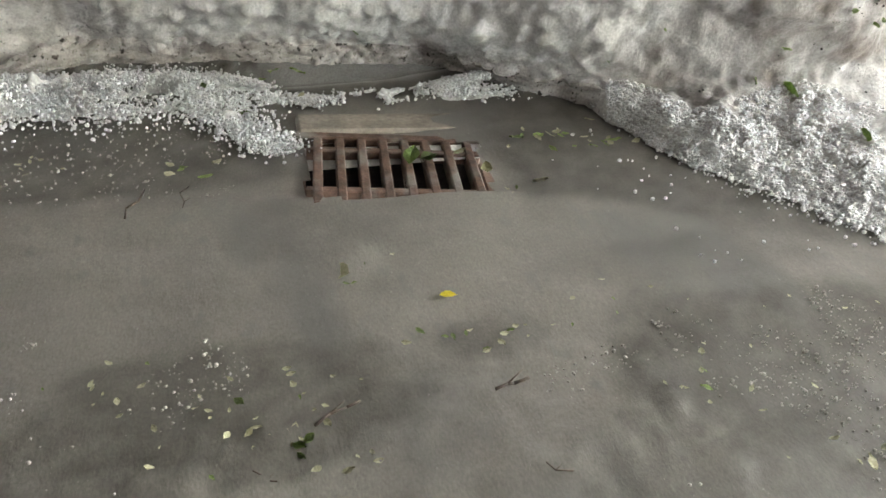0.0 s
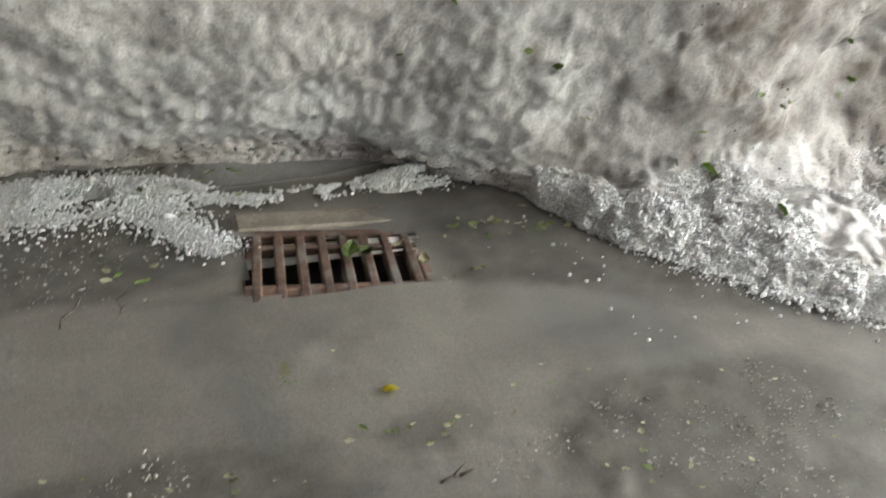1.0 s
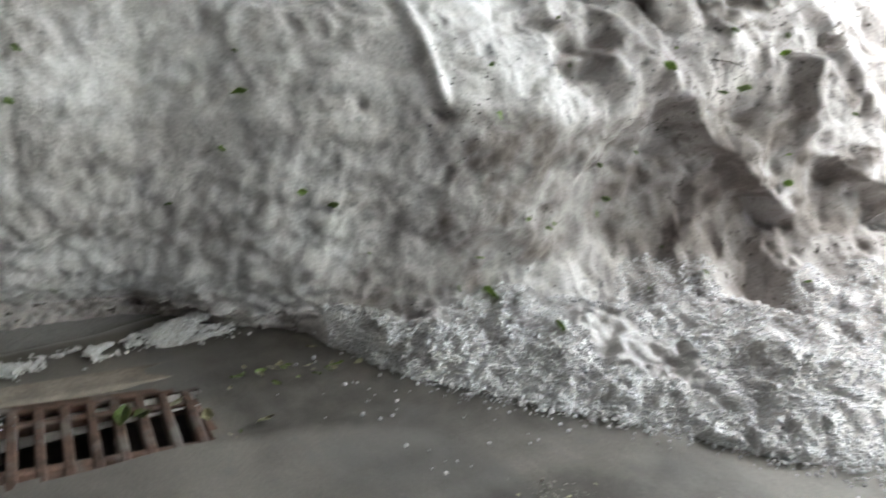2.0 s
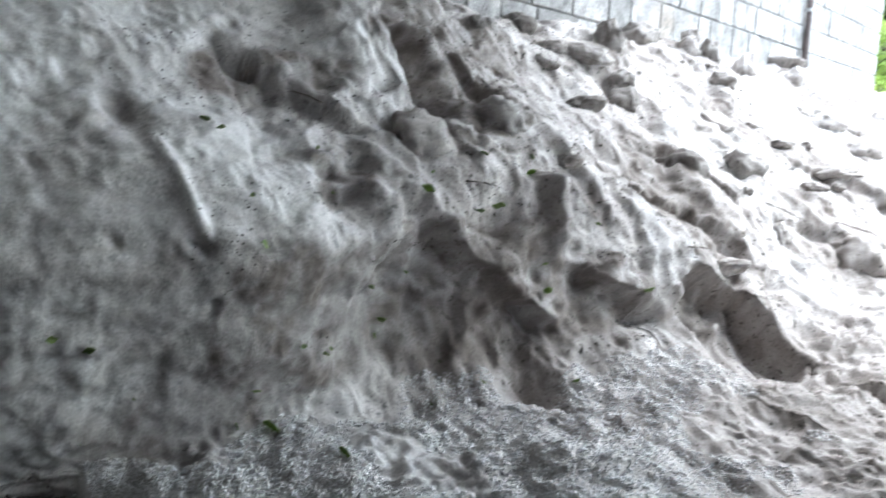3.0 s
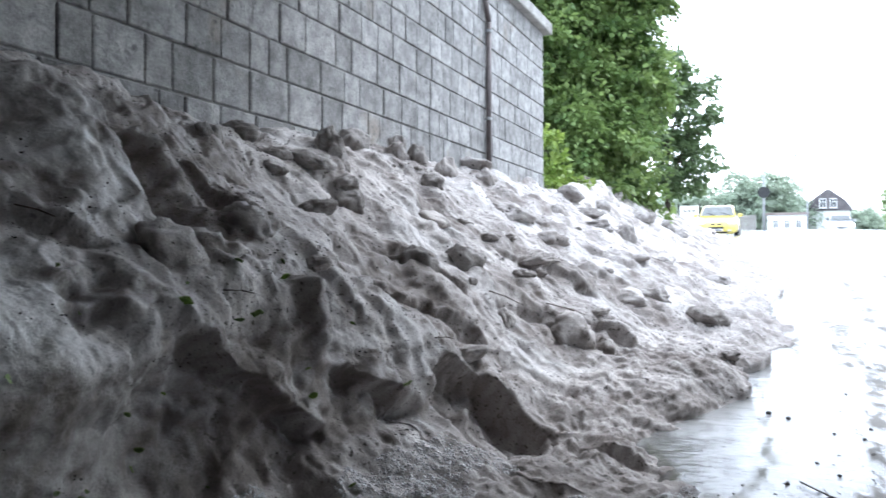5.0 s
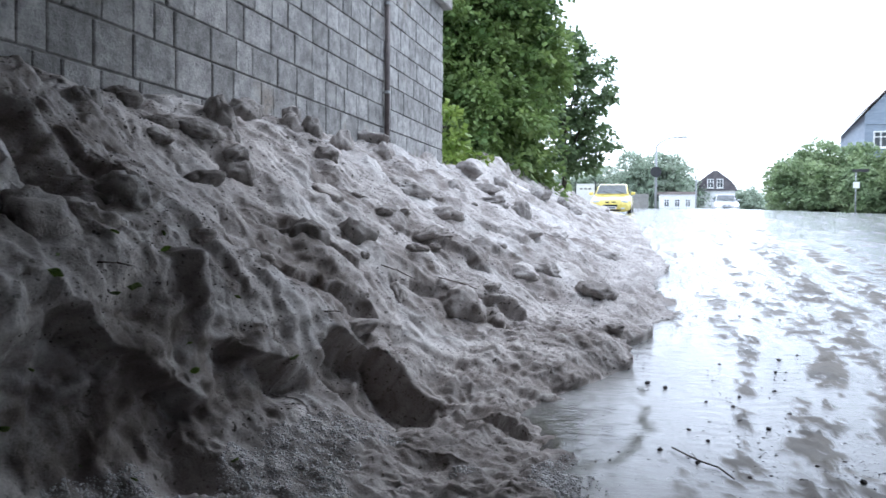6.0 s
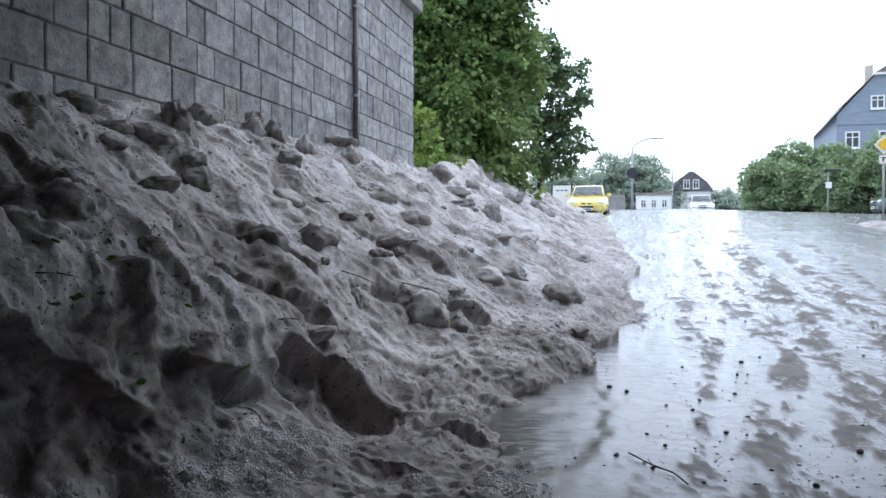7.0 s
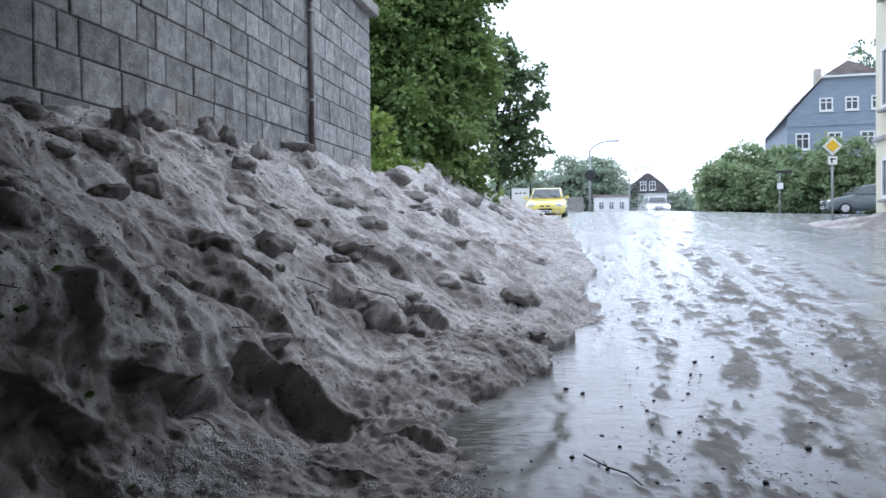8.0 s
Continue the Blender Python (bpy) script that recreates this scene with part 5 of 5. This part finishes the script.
tree(12.7, 3.35, 2.6, 0.04, [((0, 0.05, 1.5), (0.5, 0.5, 0.55)), ((0.1, -0.3, 1.35), (0.45, 0.35, 0.4)), ((0, 0.1, 2.1), (0.4, 0.32, 0.45))],
     52, 34, 0.16, 0.11, M_LEAF3, "bright yellow-green shrub beside the wall's end", "shrub", 12, "shrub")

# bushes in front of the blue house, far side of the road
for i, (x, y, w, h) in enumerate(((50, -7.6, 1.9, 3.0), (52, -9.6, 2.2, 4.3), (50, -11.6, 2.2, 3.9), (47, -13.0, 1.8, 4.3), (46, -15.3, 2.2, 3.2), (52, -8.7, 1.5, 3.6), (48, -10.6, 1.7, 2.6), (47, -17.2, 1.6, 4.9))):
    tree(x, y, h * 0.6, 0.08, [((0, 0, h * 0.35), (w * 0.9, w * 0.9, h * 0.4)), ((0.3, w * 0.3, h * 0.65), (w * 0.65, w * 0.6, h * 0.35)), ((-0.2, -w * 0.35, h * 0.6), (w * 0.6, w * 0.6, h * 0.32))],
         210, 60, 0.42, 0.20, M_BUSH, "overgrown green bush at the roadside", "bush", 40 + i, "bush", "roadside bushes")

tree(72, -21.9, 14.0, 0.22, [((0, 0, 13.2), (1.8, 1.5, 1.7)), ((0, 0.9, 11.8), (1.3, 1.2, 1.2)), ((0, -1.0, 11.5), (1.6, 1.4, 1.4))],
     70, 26, 0.45, 0.26, M_LEAF2, "tall thin tree rising behind the blue house", seed=64)
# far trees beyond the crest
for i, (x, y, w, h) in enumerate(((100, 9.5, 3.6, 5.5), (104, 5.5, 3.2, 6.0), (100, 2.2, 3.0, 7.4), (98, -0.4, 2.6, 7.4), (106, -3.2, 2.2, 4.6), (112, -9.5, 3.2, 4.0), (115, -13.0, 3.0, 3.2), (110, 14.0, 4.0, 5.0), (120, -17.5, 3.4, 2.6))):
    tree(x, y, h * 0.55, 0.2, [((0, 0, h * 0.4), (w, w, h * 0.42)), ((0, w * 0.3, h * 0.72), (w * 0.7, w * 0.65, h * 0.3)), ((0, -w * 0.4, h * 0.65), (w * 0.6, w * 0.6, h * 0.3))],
         170, 60, 0.8, 0.34, M_FAR_HAZED, "distant green tree with rain haze painted into its leaf colour", "tree", 70 + i, "tree", "distant trees")


# ---- cars ----
def loft(bm, rings):
    rows = [[bm.verts.new(p) for p in r] for r in rings]
    n = len(rows[0])
    for a, b in zip(rows[:-1], rows[1:]):
        for i in range(n):
            bm.faces.new((a[i], a[(i + 1) % n], b[(i + 1) % n], b[i]))
    bm.faces.new(rows[0][::-1])
    bm.faces.new(rows[-1])
    bmesh.ops.recalc_face_normals(bm, faces=bm.faces[:])


def car(x, y, turn, paint, label, lit=False):
    """A hatchback; its front points along its own -x."""
    z = float(zg(x, y))
    slope = -math.degrees(math.atan((float(zg(x + 1, y)) - float(zg(x - 1, y))) / 2)) if abs(turn) < 60 else 0
    c = thing("car", label, "car", m=pose(x, y, z + 0.01, 0, slope, turn))
    W, L = 0.85, 4.0
    ring = lambda px, w, z0, z1: [(px, s * w * k, zz) for s, k, zz in ((-1, .80, z0), (-1, .97, z0 + .12), (-1, 1.0, (z0 + z1) / 2), (-1, .97, z1 - .08), (-1, .86, z1), (1, .86, z1), (1, .97, z1 - .08), (1, 1.0, (z0 + z1) / 2), (1, .97, z0 + .12), (1, .80, z0))]
    bm = bmesh.new()
    loft(bm, [ring(-2.02, .66, .34, .58), ring(-1.95, .78, .22, .68), ring(-1.75, W, .20, .75), ring(-0.95, W, .20, .92), ring(-0.2, W, .20, .93), ring(1.3, W, .20, .95), ring(1.75, W * .98, .22, .95), ring(1.95, W * .92, .28, .9), ring(2.0, W * .85, .34, .7)])
    link("body", bm, paint, c)
    bm = bmesh.new()
    r2 = lambda px, wb, wt, z0, z1: [(px, -wb, z0), (px, -wt, z1 - .05), (px, -wt * .9, z1), (px, wt * .9, z1), (px, wt, z1 - .05), (px, wb, z0)]
    loft(bm, [r2(-1.0, .74, .72, .88, .90 + .06), r2(-0.35, .76, .62, .88, 1.36), r2(0.1, .77, .62, .9, 1.42), r2(1.0, .77, .6, .9, 1.41), r2(1.55, .75, .57, .9, 1.30), r2(1.85, .72, .68, .88, .98)])
    roof = link("cabin", bm, paint, c)
    # windscreen, rear window and side glass
    for pts, nm in (([(-1.0, .66, .955), (-1.0, -.66, .955), (-.40, -.55, 1.345), (-.40, .55, 1.345)], "windscreen"), ([(1.86, -.6, 1.0), (1.86, .6, 1.0), (1.58, .5, 1.29), (1.58, -.5, 1.29)], "rear_window")):
        bm = bmesh.new()
        f = bm.faces.new([bm.verts.new((a - (0.025 if a < 0 else -0.025), b, q + 0.02)) for a, b, q in pts])
        bmesh.ops.solidify(bm, geom=[f], thickness=0.012)
        part(nm, bm, M_GLASS, c)
    for s in (-1, 1):
        for a0, a1, b0, b1 in ((-.78, .30, -.30, .28), (.36, 1.55, .34, 1.38)):
            bm = bmesh.new()
            f = bm.faces.new([bm.verts.new(p) for p in ((a0, s * .785, .95), (a1, s * .79, .95), (b1, s * .655, 1.33), (b0, s * .655, 1.33))])
            bmesh.ops.solidify(bm, geom=[f], thickness=0.01)
            part("side_window", bm, M_GLASS, c)
        bm = bmesh.new()
        box(bm, (-.82, s * .90 - .09, .92), (-.70, s * .90 + .09, 1.05), 0.03)
        part("wing_mirror", bm, paint, c)
        bm = bmesh.new()
        bmesh.ops.create_uvsphere(bm, u_segments=14, v_segments=8, radius=1, matrix=Matrix.LocRotScale((-1.93, s * .58, .63), None, (0.09, 0.17, 0.085)))
        link("headlight", bm, M_HEAD if lit else M_LAMPGLASS, c)
        bm = bmesh.new()
        box(bm, (-2.03, s * .52 - .08, .30), (-1.93, s * .52 + .08, .38), 0.02)
        part("fog_lamp", bm, M_LAMPGLASS, c)
        bm = bmesh.new()
        tube(bm, (-1.05, s * .3 - .2, .985), (-.78, s * .3 + .22, 1.12), 0.012, seg=6)
        part("wiper", bm, M_PLASTIC, c)
        bm = bmesh.new()
        box(bm, (1.92, s * .68 - .1, .65), (2.0, s * .68 + .1, .85), 0.02)
        part("tail_light", bm, M_RUST, c)
        for wx in (-1.28, 1.25):
            w = thing("wheel", "", "")
            w.parent = c
            w.location = (wx, s * .77, .29)
            bm = bmesh.new()
            tube(bm, (0, -.09, 0), (0, .09, 0), .29, seg=24)
            bmesh.ops.bevel(bm, geom=[e for e in bm.edges if len(e.link_faces) == 2 and e.calc_face_angle() > 1], offset=0.03, segments=2, affect='EDGES')
            link("tyre", bm, M_RUBBER, w)
            bm = bmesh.new()
            tube(bm, (0, s * .075, 0), (0, s * .098, 0), .19, .17, seg=20)
            part("rim", bm, M_ALLOY, w)
    bm = bmesh.new()
    box(bm, (-2.05, -.30, .42), (-1.96, .30, .50), 0.015)
    part("grille", bm, M_PLASTIC, c)
    bm = bmesh.new()
    box(bm, (-2.04, -.45, .235), (-1.93, .45, .29), 0.015)
    part("air_intake", bm, M_PLASTIC, c)
    bm = bmesh.new()
    for s in (-1, 1):
        box(bm, (-2.03, s * .13 - .09, .56), (-1.92, s * .13 + .09, .63), 0.02)
    part("kidney_grille", bm, M_PLASTIC, c)
    bm = bmesh.new()
    box(bm, (-2.075, -.26, .31), (-2.045, .26, .42), 0.004)
    plate = part("number_plate", bm, M_WHITE, c, "white plate with a plain dark bar")
    bm = bmesh.new()
    box(bm, (-2.082, -.2, .345), (-2.0745, .2, .385))
    part("bar", bm, M_PLASTIC, plate)
    return c


car(37.4, 2.1, 0, M_YELLOW, "bright yellow hatchback parked nose-on beside the bank")
car(63.0, -4.5, 0, M_SILVER, "pale car with lit headlights coming over the crest", True)
car(42.0, -12.75, -90, M_DARKCAR, "dark grey-green car standing side-on before the bushes")


# ---- houses ----
def window(parent, x, y, z, w, h, rows=2, facing=-1):
    win = thing("window", "", "")
    win.parent = parent
    win.location = (x, y, z)
    f = 0.09
    bm = bmesh.new()
    for lo, hi in (((-.05, -w / 2, 0), (.06, -w / 2 + f, h)), ((-.05, w / 2 - f, 0), (.06, w / 2, h)), ((-.05, -w / 2 + f, 0), (.06, w / 2 - f, f)), ((-.05, -w / 2 + f, h - f), (.06, w / 2 - f, h)),
                   ((-.04, -.035, f), (.05, .035, h - f)), ((-.04, -w / 2 + f, h * .62), (.05, -.035, h * .62 + .06)), ((-.04, .035, h * .62), (.05, w / 2 - f, h * .62 + .06))):
        box(bm, lo, hi)
    part("frame", bm, M_WHITE, win)
    bm = bmesh.new()
    box(bm, (-.01, -w / 2 + f, f), (.01, w / 2 - f, h - f))
    part("pane", bm, M_PANE, win)
    bm = bmesh.new()
    box(bm, (-.12, -w / 2 - .05, -.07), (.0, w / 2 + .05, -.005), 0.01)
    part("sill", bm, M_WHITE, win)


def blue_house():
    x0, x1, yc, hw = 56.0, 68.0, -16.1, 3.9
    zb, ze, zh, zr = 1.2, 8.55, 11.0, 12.3
    h = thing("house", "blue-grey clad gabled house with small white windows", "house", m=pose(x0, yc, 0, 0, 0, -4.5))
    prof = [(-hw, zb), (hw, zb), (hw, ze), (1.7, zh), (-1.7, zh), (-hw, ze)]
    bm = bmesh.new()
    a = [bm.verts.new((0, p, q)) for p, q in prof]
    b = [bm.verts.new((x1 - x0, p, q)) for p, q in prof]
    bm.faces.new(a)
    bm.faces.new(b[::-1])
    for i in range(6):
        bm.faces.new((a[i], b[i], b[(i + 1) % 6], a[(i + 1) % 6]))
    bmesh.ops.recalc_face_normals(bm, faces=bm.faces[:])
    part("wall", bm, M_SLATE, h)
    bm = bmesh.new()
    for s in (-1, 1):
        f = bm.faces.new([bm.verts.new(p) for p in ((-.25, s * (hw + .45), ze - .25), (x1 - x0 + .25, s * (hw + .45), ze - .25), (x1 - x0 + .25, s * 1.7, zh + .12), (-.25, s * 1.7, zh + .12))])
        f2 = bm.faces.new([bm.verts.new(p) for p in ((-.25, s * 1.7, zh + .12), (x1 - x0 + .25, s * 1.7, zh + .12), (x1 - x0 - 1.5, 0, zr), (1.6, 0, zr))])
        bmesh.ops.solidify(bm, geom=[f, f2], thickness=0.18)
    f = bm.faces.new([bm.verts.new(p) for p in ((-.3, 1.8, zh + .08), (-.3, -1.8, zh + .08), (1.6, 0, zr + .02))])
    bmesh.ops.solidify(bm, geom=[f], thickness=0.15)
    part("roof", bm, M_ROOF, h, "brown tiled half-hipped roof")
    bm = bmesh.new()
    box(bm, (3.0, 1.35, 11.0), (3.5, 1.8, 12.15), 0.03)
    part("chimney", bm, M_BEIGE, h)
    bm = bmesh.new()
    box(bm, (-.06, -hw - .02, 7.92), (0.0, hw + .02, 8.06))
    part("storey_band", bm, M_SLATE, h)
    bm = bmesh.new()
    box(bm, (-.34, -1.9, zh - .06), (-.0, 1.9, zh + .06))
    part("eaves_board", bm, M_WHITE, h)
    for y in (1.6, 0.1, -1.4):
        window(h, -.02, y, 8.85, .8, 0.85)
    for y in (3.0, 1.1, -0.8):
        window(h, -.02, y, 6.45, .85, 1.05)
    for i in range(5):
        w = bmesh.new()
        box(w, (1.5 + 2.1 * i, hw + .002, 5.6), (2.3 + 2.1 * i, hw + .05, 6.9))
        part("side_window", w, M_WHITE, h)


blue_house()


def cream_house():
    h = thing("house", "cream rendered town house with a grey plinth", "house", m=pose(24.0, -7.46, 0))
    bm = bmesh.new()
    box(bm, (-11, -9, 1.6), (0, 0, 11), 0.02)
    part("wall", bm, M_CREAM, h)
    bm = bmesh.new()
    box(bm, (-11.05, -9, -0.5), (.05, .05, 1.597), 0.02)
    part("plinth", bm, M_PLINTH, h)
    bm = bmesh.new()
    box(bm, (-11.05, -9, 3.50), (.08, .08, 3.62), 0.015)
    part("string_course", bm, M_PLINTH, h)
    bm = bmesh.new()
    box(bm, (-11.4, -9.4, 11.003), (.4, .4, 11.4), 0.03)
    part("roof", bm, M_ROOF, h)
    for i in range(4):
        for z, hh in ((1.95, 1.1), (4.3, 1.6), (7.2, 1.6)):
            w = thing("window", "", "")
            w.parent = h
            w.location = (-1.1 - 2.6 * i, 0.0, z)
            bm = bmesh.new()
            for lo, hi in (((-.5, .002, 0), (-.4, .06, hh)), ((.4, .002, 0), (.5, .06, hh)), ((-.4, .002, 0), (.4, .06, .1)), ((-.4, .002, hh - .1), (.4, .06, hh))):
                box(bm, lo, hi)
            part("frame", bm, M_WHITE, w)
            bm = bmesh.new()
            box(bm, (-.4, .002, .1), (.4, .02, hh - .1))
            part("pane", bm, M_PANE, w)
            bm = bmesh.new()
            box(bm, (-.56, .002, -.08), (.56, .14, -.004), 0.01)
            part("sill", bm, M_PLINTH, w)


cream_house()


def white_house():
    h = thing("house", "distant white house with a dark steep roof", "house", m=pose(105, -6.4, 3.2))
    bm = bmesh.new()
    box(bm, (0, -2.3, 0), (8, 2.3, 3.1))
    part("wall", bm, M_WHITE, h)
    bm = bmesh.new()
    pr = [(-2.6, 3.1), (2.6, 3.1), (1.9, 4.2), (0.25, 5.5), (-0.25, 5.5), (-1.9, 4.2)]
    a = [bm.verts.new((-.2, p, q)) for p, q in pr]
    b = [bm.verts.new((8.2, p, q)) for p, q in pr]
    bm.faces.new(a)
    bm.faces.new(b[::-1])
    for i in range(6):
        bm.faces.new((a[i], b[i], b[(i + 1) % 6], a[(i + 1) % 6]))
    bmesh.ops.recalc_face_normals(bm, faces=bm.faces[:])
    part("roof", bm, M_SLATEROOF, h)
    for y in (-.55, .55):
        window(h, -.25, y, 3.4, .75, 1.1)
    for y in (-1.5, 0, 1.5):
        window(h, -.02, y, 1.2, .7, 1.1)
    s = thing("shed", "long low white outbuilding with dark windows", "outbuilding", m=pose(92, -1.75, 3.08))
    bm = bmesh.new()
    box(bm, (0, -1.9, 0), (3, 1.9, 2.2))
    part("wall", bm, M_WHITE, s)
    bm = bmesh.new()
    box(bm, (-.15, -2.05, 2.203), (3.15, 2.05, 2.45))
    part("roof", bm, M_ROOF, s)
    for y in (-1.1, 0, 1.1):
        window(s, -.02, y, .8, .6, .9)


white_house()


# ---- street furniture ----
def street_lamp(x, y, h, label):
    t = thing("street_lamp", label, "street lamp", "street lamps", pose(x, y, float(zg(x, y))))
    bm = bmesh.new()
    tube(bm, (0, 0, 0), (0, 0, h * .86), 0.09, 0.06, 10)
    link("mast", bm, M_STEEL, t)
    bm = bmesh.new()
    pts = [(0, -1.45 * (k / 6) ** 1.4, h * (.86 + .135 * math.sin(k / 6 * math.pi / 2))) for k in range(7)]
    for a, b in zip(pts[:-1], pts[1:]):
        tube(bm, a, b, 0.05, 0.045, 8)
    link("arm", bm, M_STEEL, t)
    bm = bmesh.new()
    box(bm, (-.12, -2.1, h * .985), (.12, -1.4, h * 1.005), 0.03)
    part("lamp_head", bm, M_STEEL, t)
    return t


lamp = street_lamp(60, 0.35, 5.0, "grey street lamp with a curved arm and a round sign")
bm = bmesh.new()
tube(bm, (-0.11, 0, 2.55), (-0.10, 0, 2.55), 0.38, seg=24)
part("round_sign", bm, M_PLASTIC, lamp, "dark back of a round road sign")
street_lamp(90, -3.6, 5.3, "far grey street lamp with a curved arm")


def traffic_sign():
    t = thing("traffic_sign", "priority road sign on a grey post", "traffic sign", m=pose(28, -7.42, float(zg(28, -7.42))))
    bm = bmesh.new()
    tube(bm, (0, 0, -.2), (0, 0, 2.62), 0.035, seg=10)
    link("post", bm, M_STEEL, t)

    def diamond(x, r, m, nm):
        bm = bmesh.new()
        k = r * math.sqrt(2)
        bmesh.ops.create_cube(bm, size=1, matrix=Matrix.Translation((x, 0, 2.33)) @ Euler((radians(45), 0, 0)).to_matrix().to_4x4() @ Matrix.Diagonal((0.01, k, k, 1)))
        part(nm, bm, m, t)
    diamond(-.05, .30, M_WHITE, "white_border")
    diamond(-.066, .20, M_SIGNY, "yellow_face")
    bm = bmesh.new()
    box(bm, (-.06, -.14, 1.74), (-.04, .14, 2.0), 0.004)
    plate = part("supplementary_plate", bm, M_WHITE, t)
    bm = bmesh.new()
    box(bm, (-.066, -.09, 1.90), (-.0605, .07, 1.94))
    box(bm, (-.066, .01, 1.80), (-.0605, .05, 1.899))
    part("junction_symbol", bm, M_PLASTIC, plate)
    s = thing("street_sign", "small white sign and a dark name board on a post", "sign", m=pose(45, -9.38, float(zg(45, -9.38))))
    bm = bmesh.new()
    tube(bm, (0, 0, -.1), (0, 0, 2.2), 0.03, seg=8)
    link("post", bm, M_STEEL, s)
    bm = bmesh.new()
    box(bm, (-.05, -.17, 1.25), (-.03, .13, 1.55), 0.004)
    part("white_plate", bm, M_WHITE, s)
    bm = bmesh.new()
    box(bm, (-.05, -.6, 2.05), (-.03, .2, 2.2), 0.004)
    part("name_board", bm, M_PLASTIC, s)


traffic_sign()


def notice_board():
    t = thing("notice_board", "white notice board on two dark posts", "notice board", m=pose(39.5, 3.5, float(zg(39.5, 3.5))))
    bm = bmesh.new()
    box(bm, (-.03, -.42, .55), (.03, .42, 1.5), 0.008)
    b = part("board", bm, M_WHITE, t)
    bm = bmesh.new()
    for k in (-.2, 0, .2):
        box(bm, (-.036, k - .06, 1.24), (-.0305, k + .06, 1.30))
    part("bars", bm, M_PLASTIC, b)
    for s in (-.47, .47):
        bm = bmesh.new()
        tube(bm, (0, s, 0), (0, s, 1.6), 0.03, seg=8)
        part("post", bm, M_PLASTIC, t)


notice_board()


def fence():
    t = thing("fence", "low grey wooden fence at the roadside", "fence", m=pose(66, 0, 0))
    for i in range(26):
        bm = bmesh.new()
        y = 1.0 + i * .16
        z = float(zg(66, y))
        box(bm, (-.015, y - .07, z), (.015, y + .07, z + 1.25), 0.005)
        part("board", bm, M_FENCE, t)
    for k in (.3, .95):
        bm = bmesh.new()
        z = float(zg(66, 2))
        box(bm, (.018, .9, z + k), (.06, 5.1, z + k + .09))
        part("rail", bm, M_FENCE, t)


fence()


# ---- slush heap over the road ----
def far_heap():
    xs, ys = np.arange(18, 27.5, 0.08), np.arange(-7.44, -5.0, 0.08)
    x, y = np.meshgrid(xs, ys, indexing="ij")
    e = np.sqrt(((x - 22.5) / 4.4) ** 2 + ((y + 7.2) / 1.9) ** 2)
    h = 0.34 * smooth(1.0, 0.2, e) * (0.8 + 0.5 * fbm(x * 1.1, y * 1.1, 2.0, 3)) + 0.05 * fbm(x * 4, y * 4, 1.0, 3) * smooth(1.0, 0.7, e) - 0.04
    v = np.stack([x, y, zg(x, y) + h], -1).reshape(-1, 3)
    ob = new("snow_mound", array_mesh("snow_mound", v, grid_faces(len(xs), len(ys)), M_BANK, True, {"slush": np.full(len(v), 0.15), "dirt_shade": np.clip(0.3 + 0.4 * fbm(x * 2, y * 2, 5.0, 3), 0, 0.7).ravel()}))
    tagged(ob, "low dirty mound of hail slush at the far kerb", "hail mound")


far_heap()
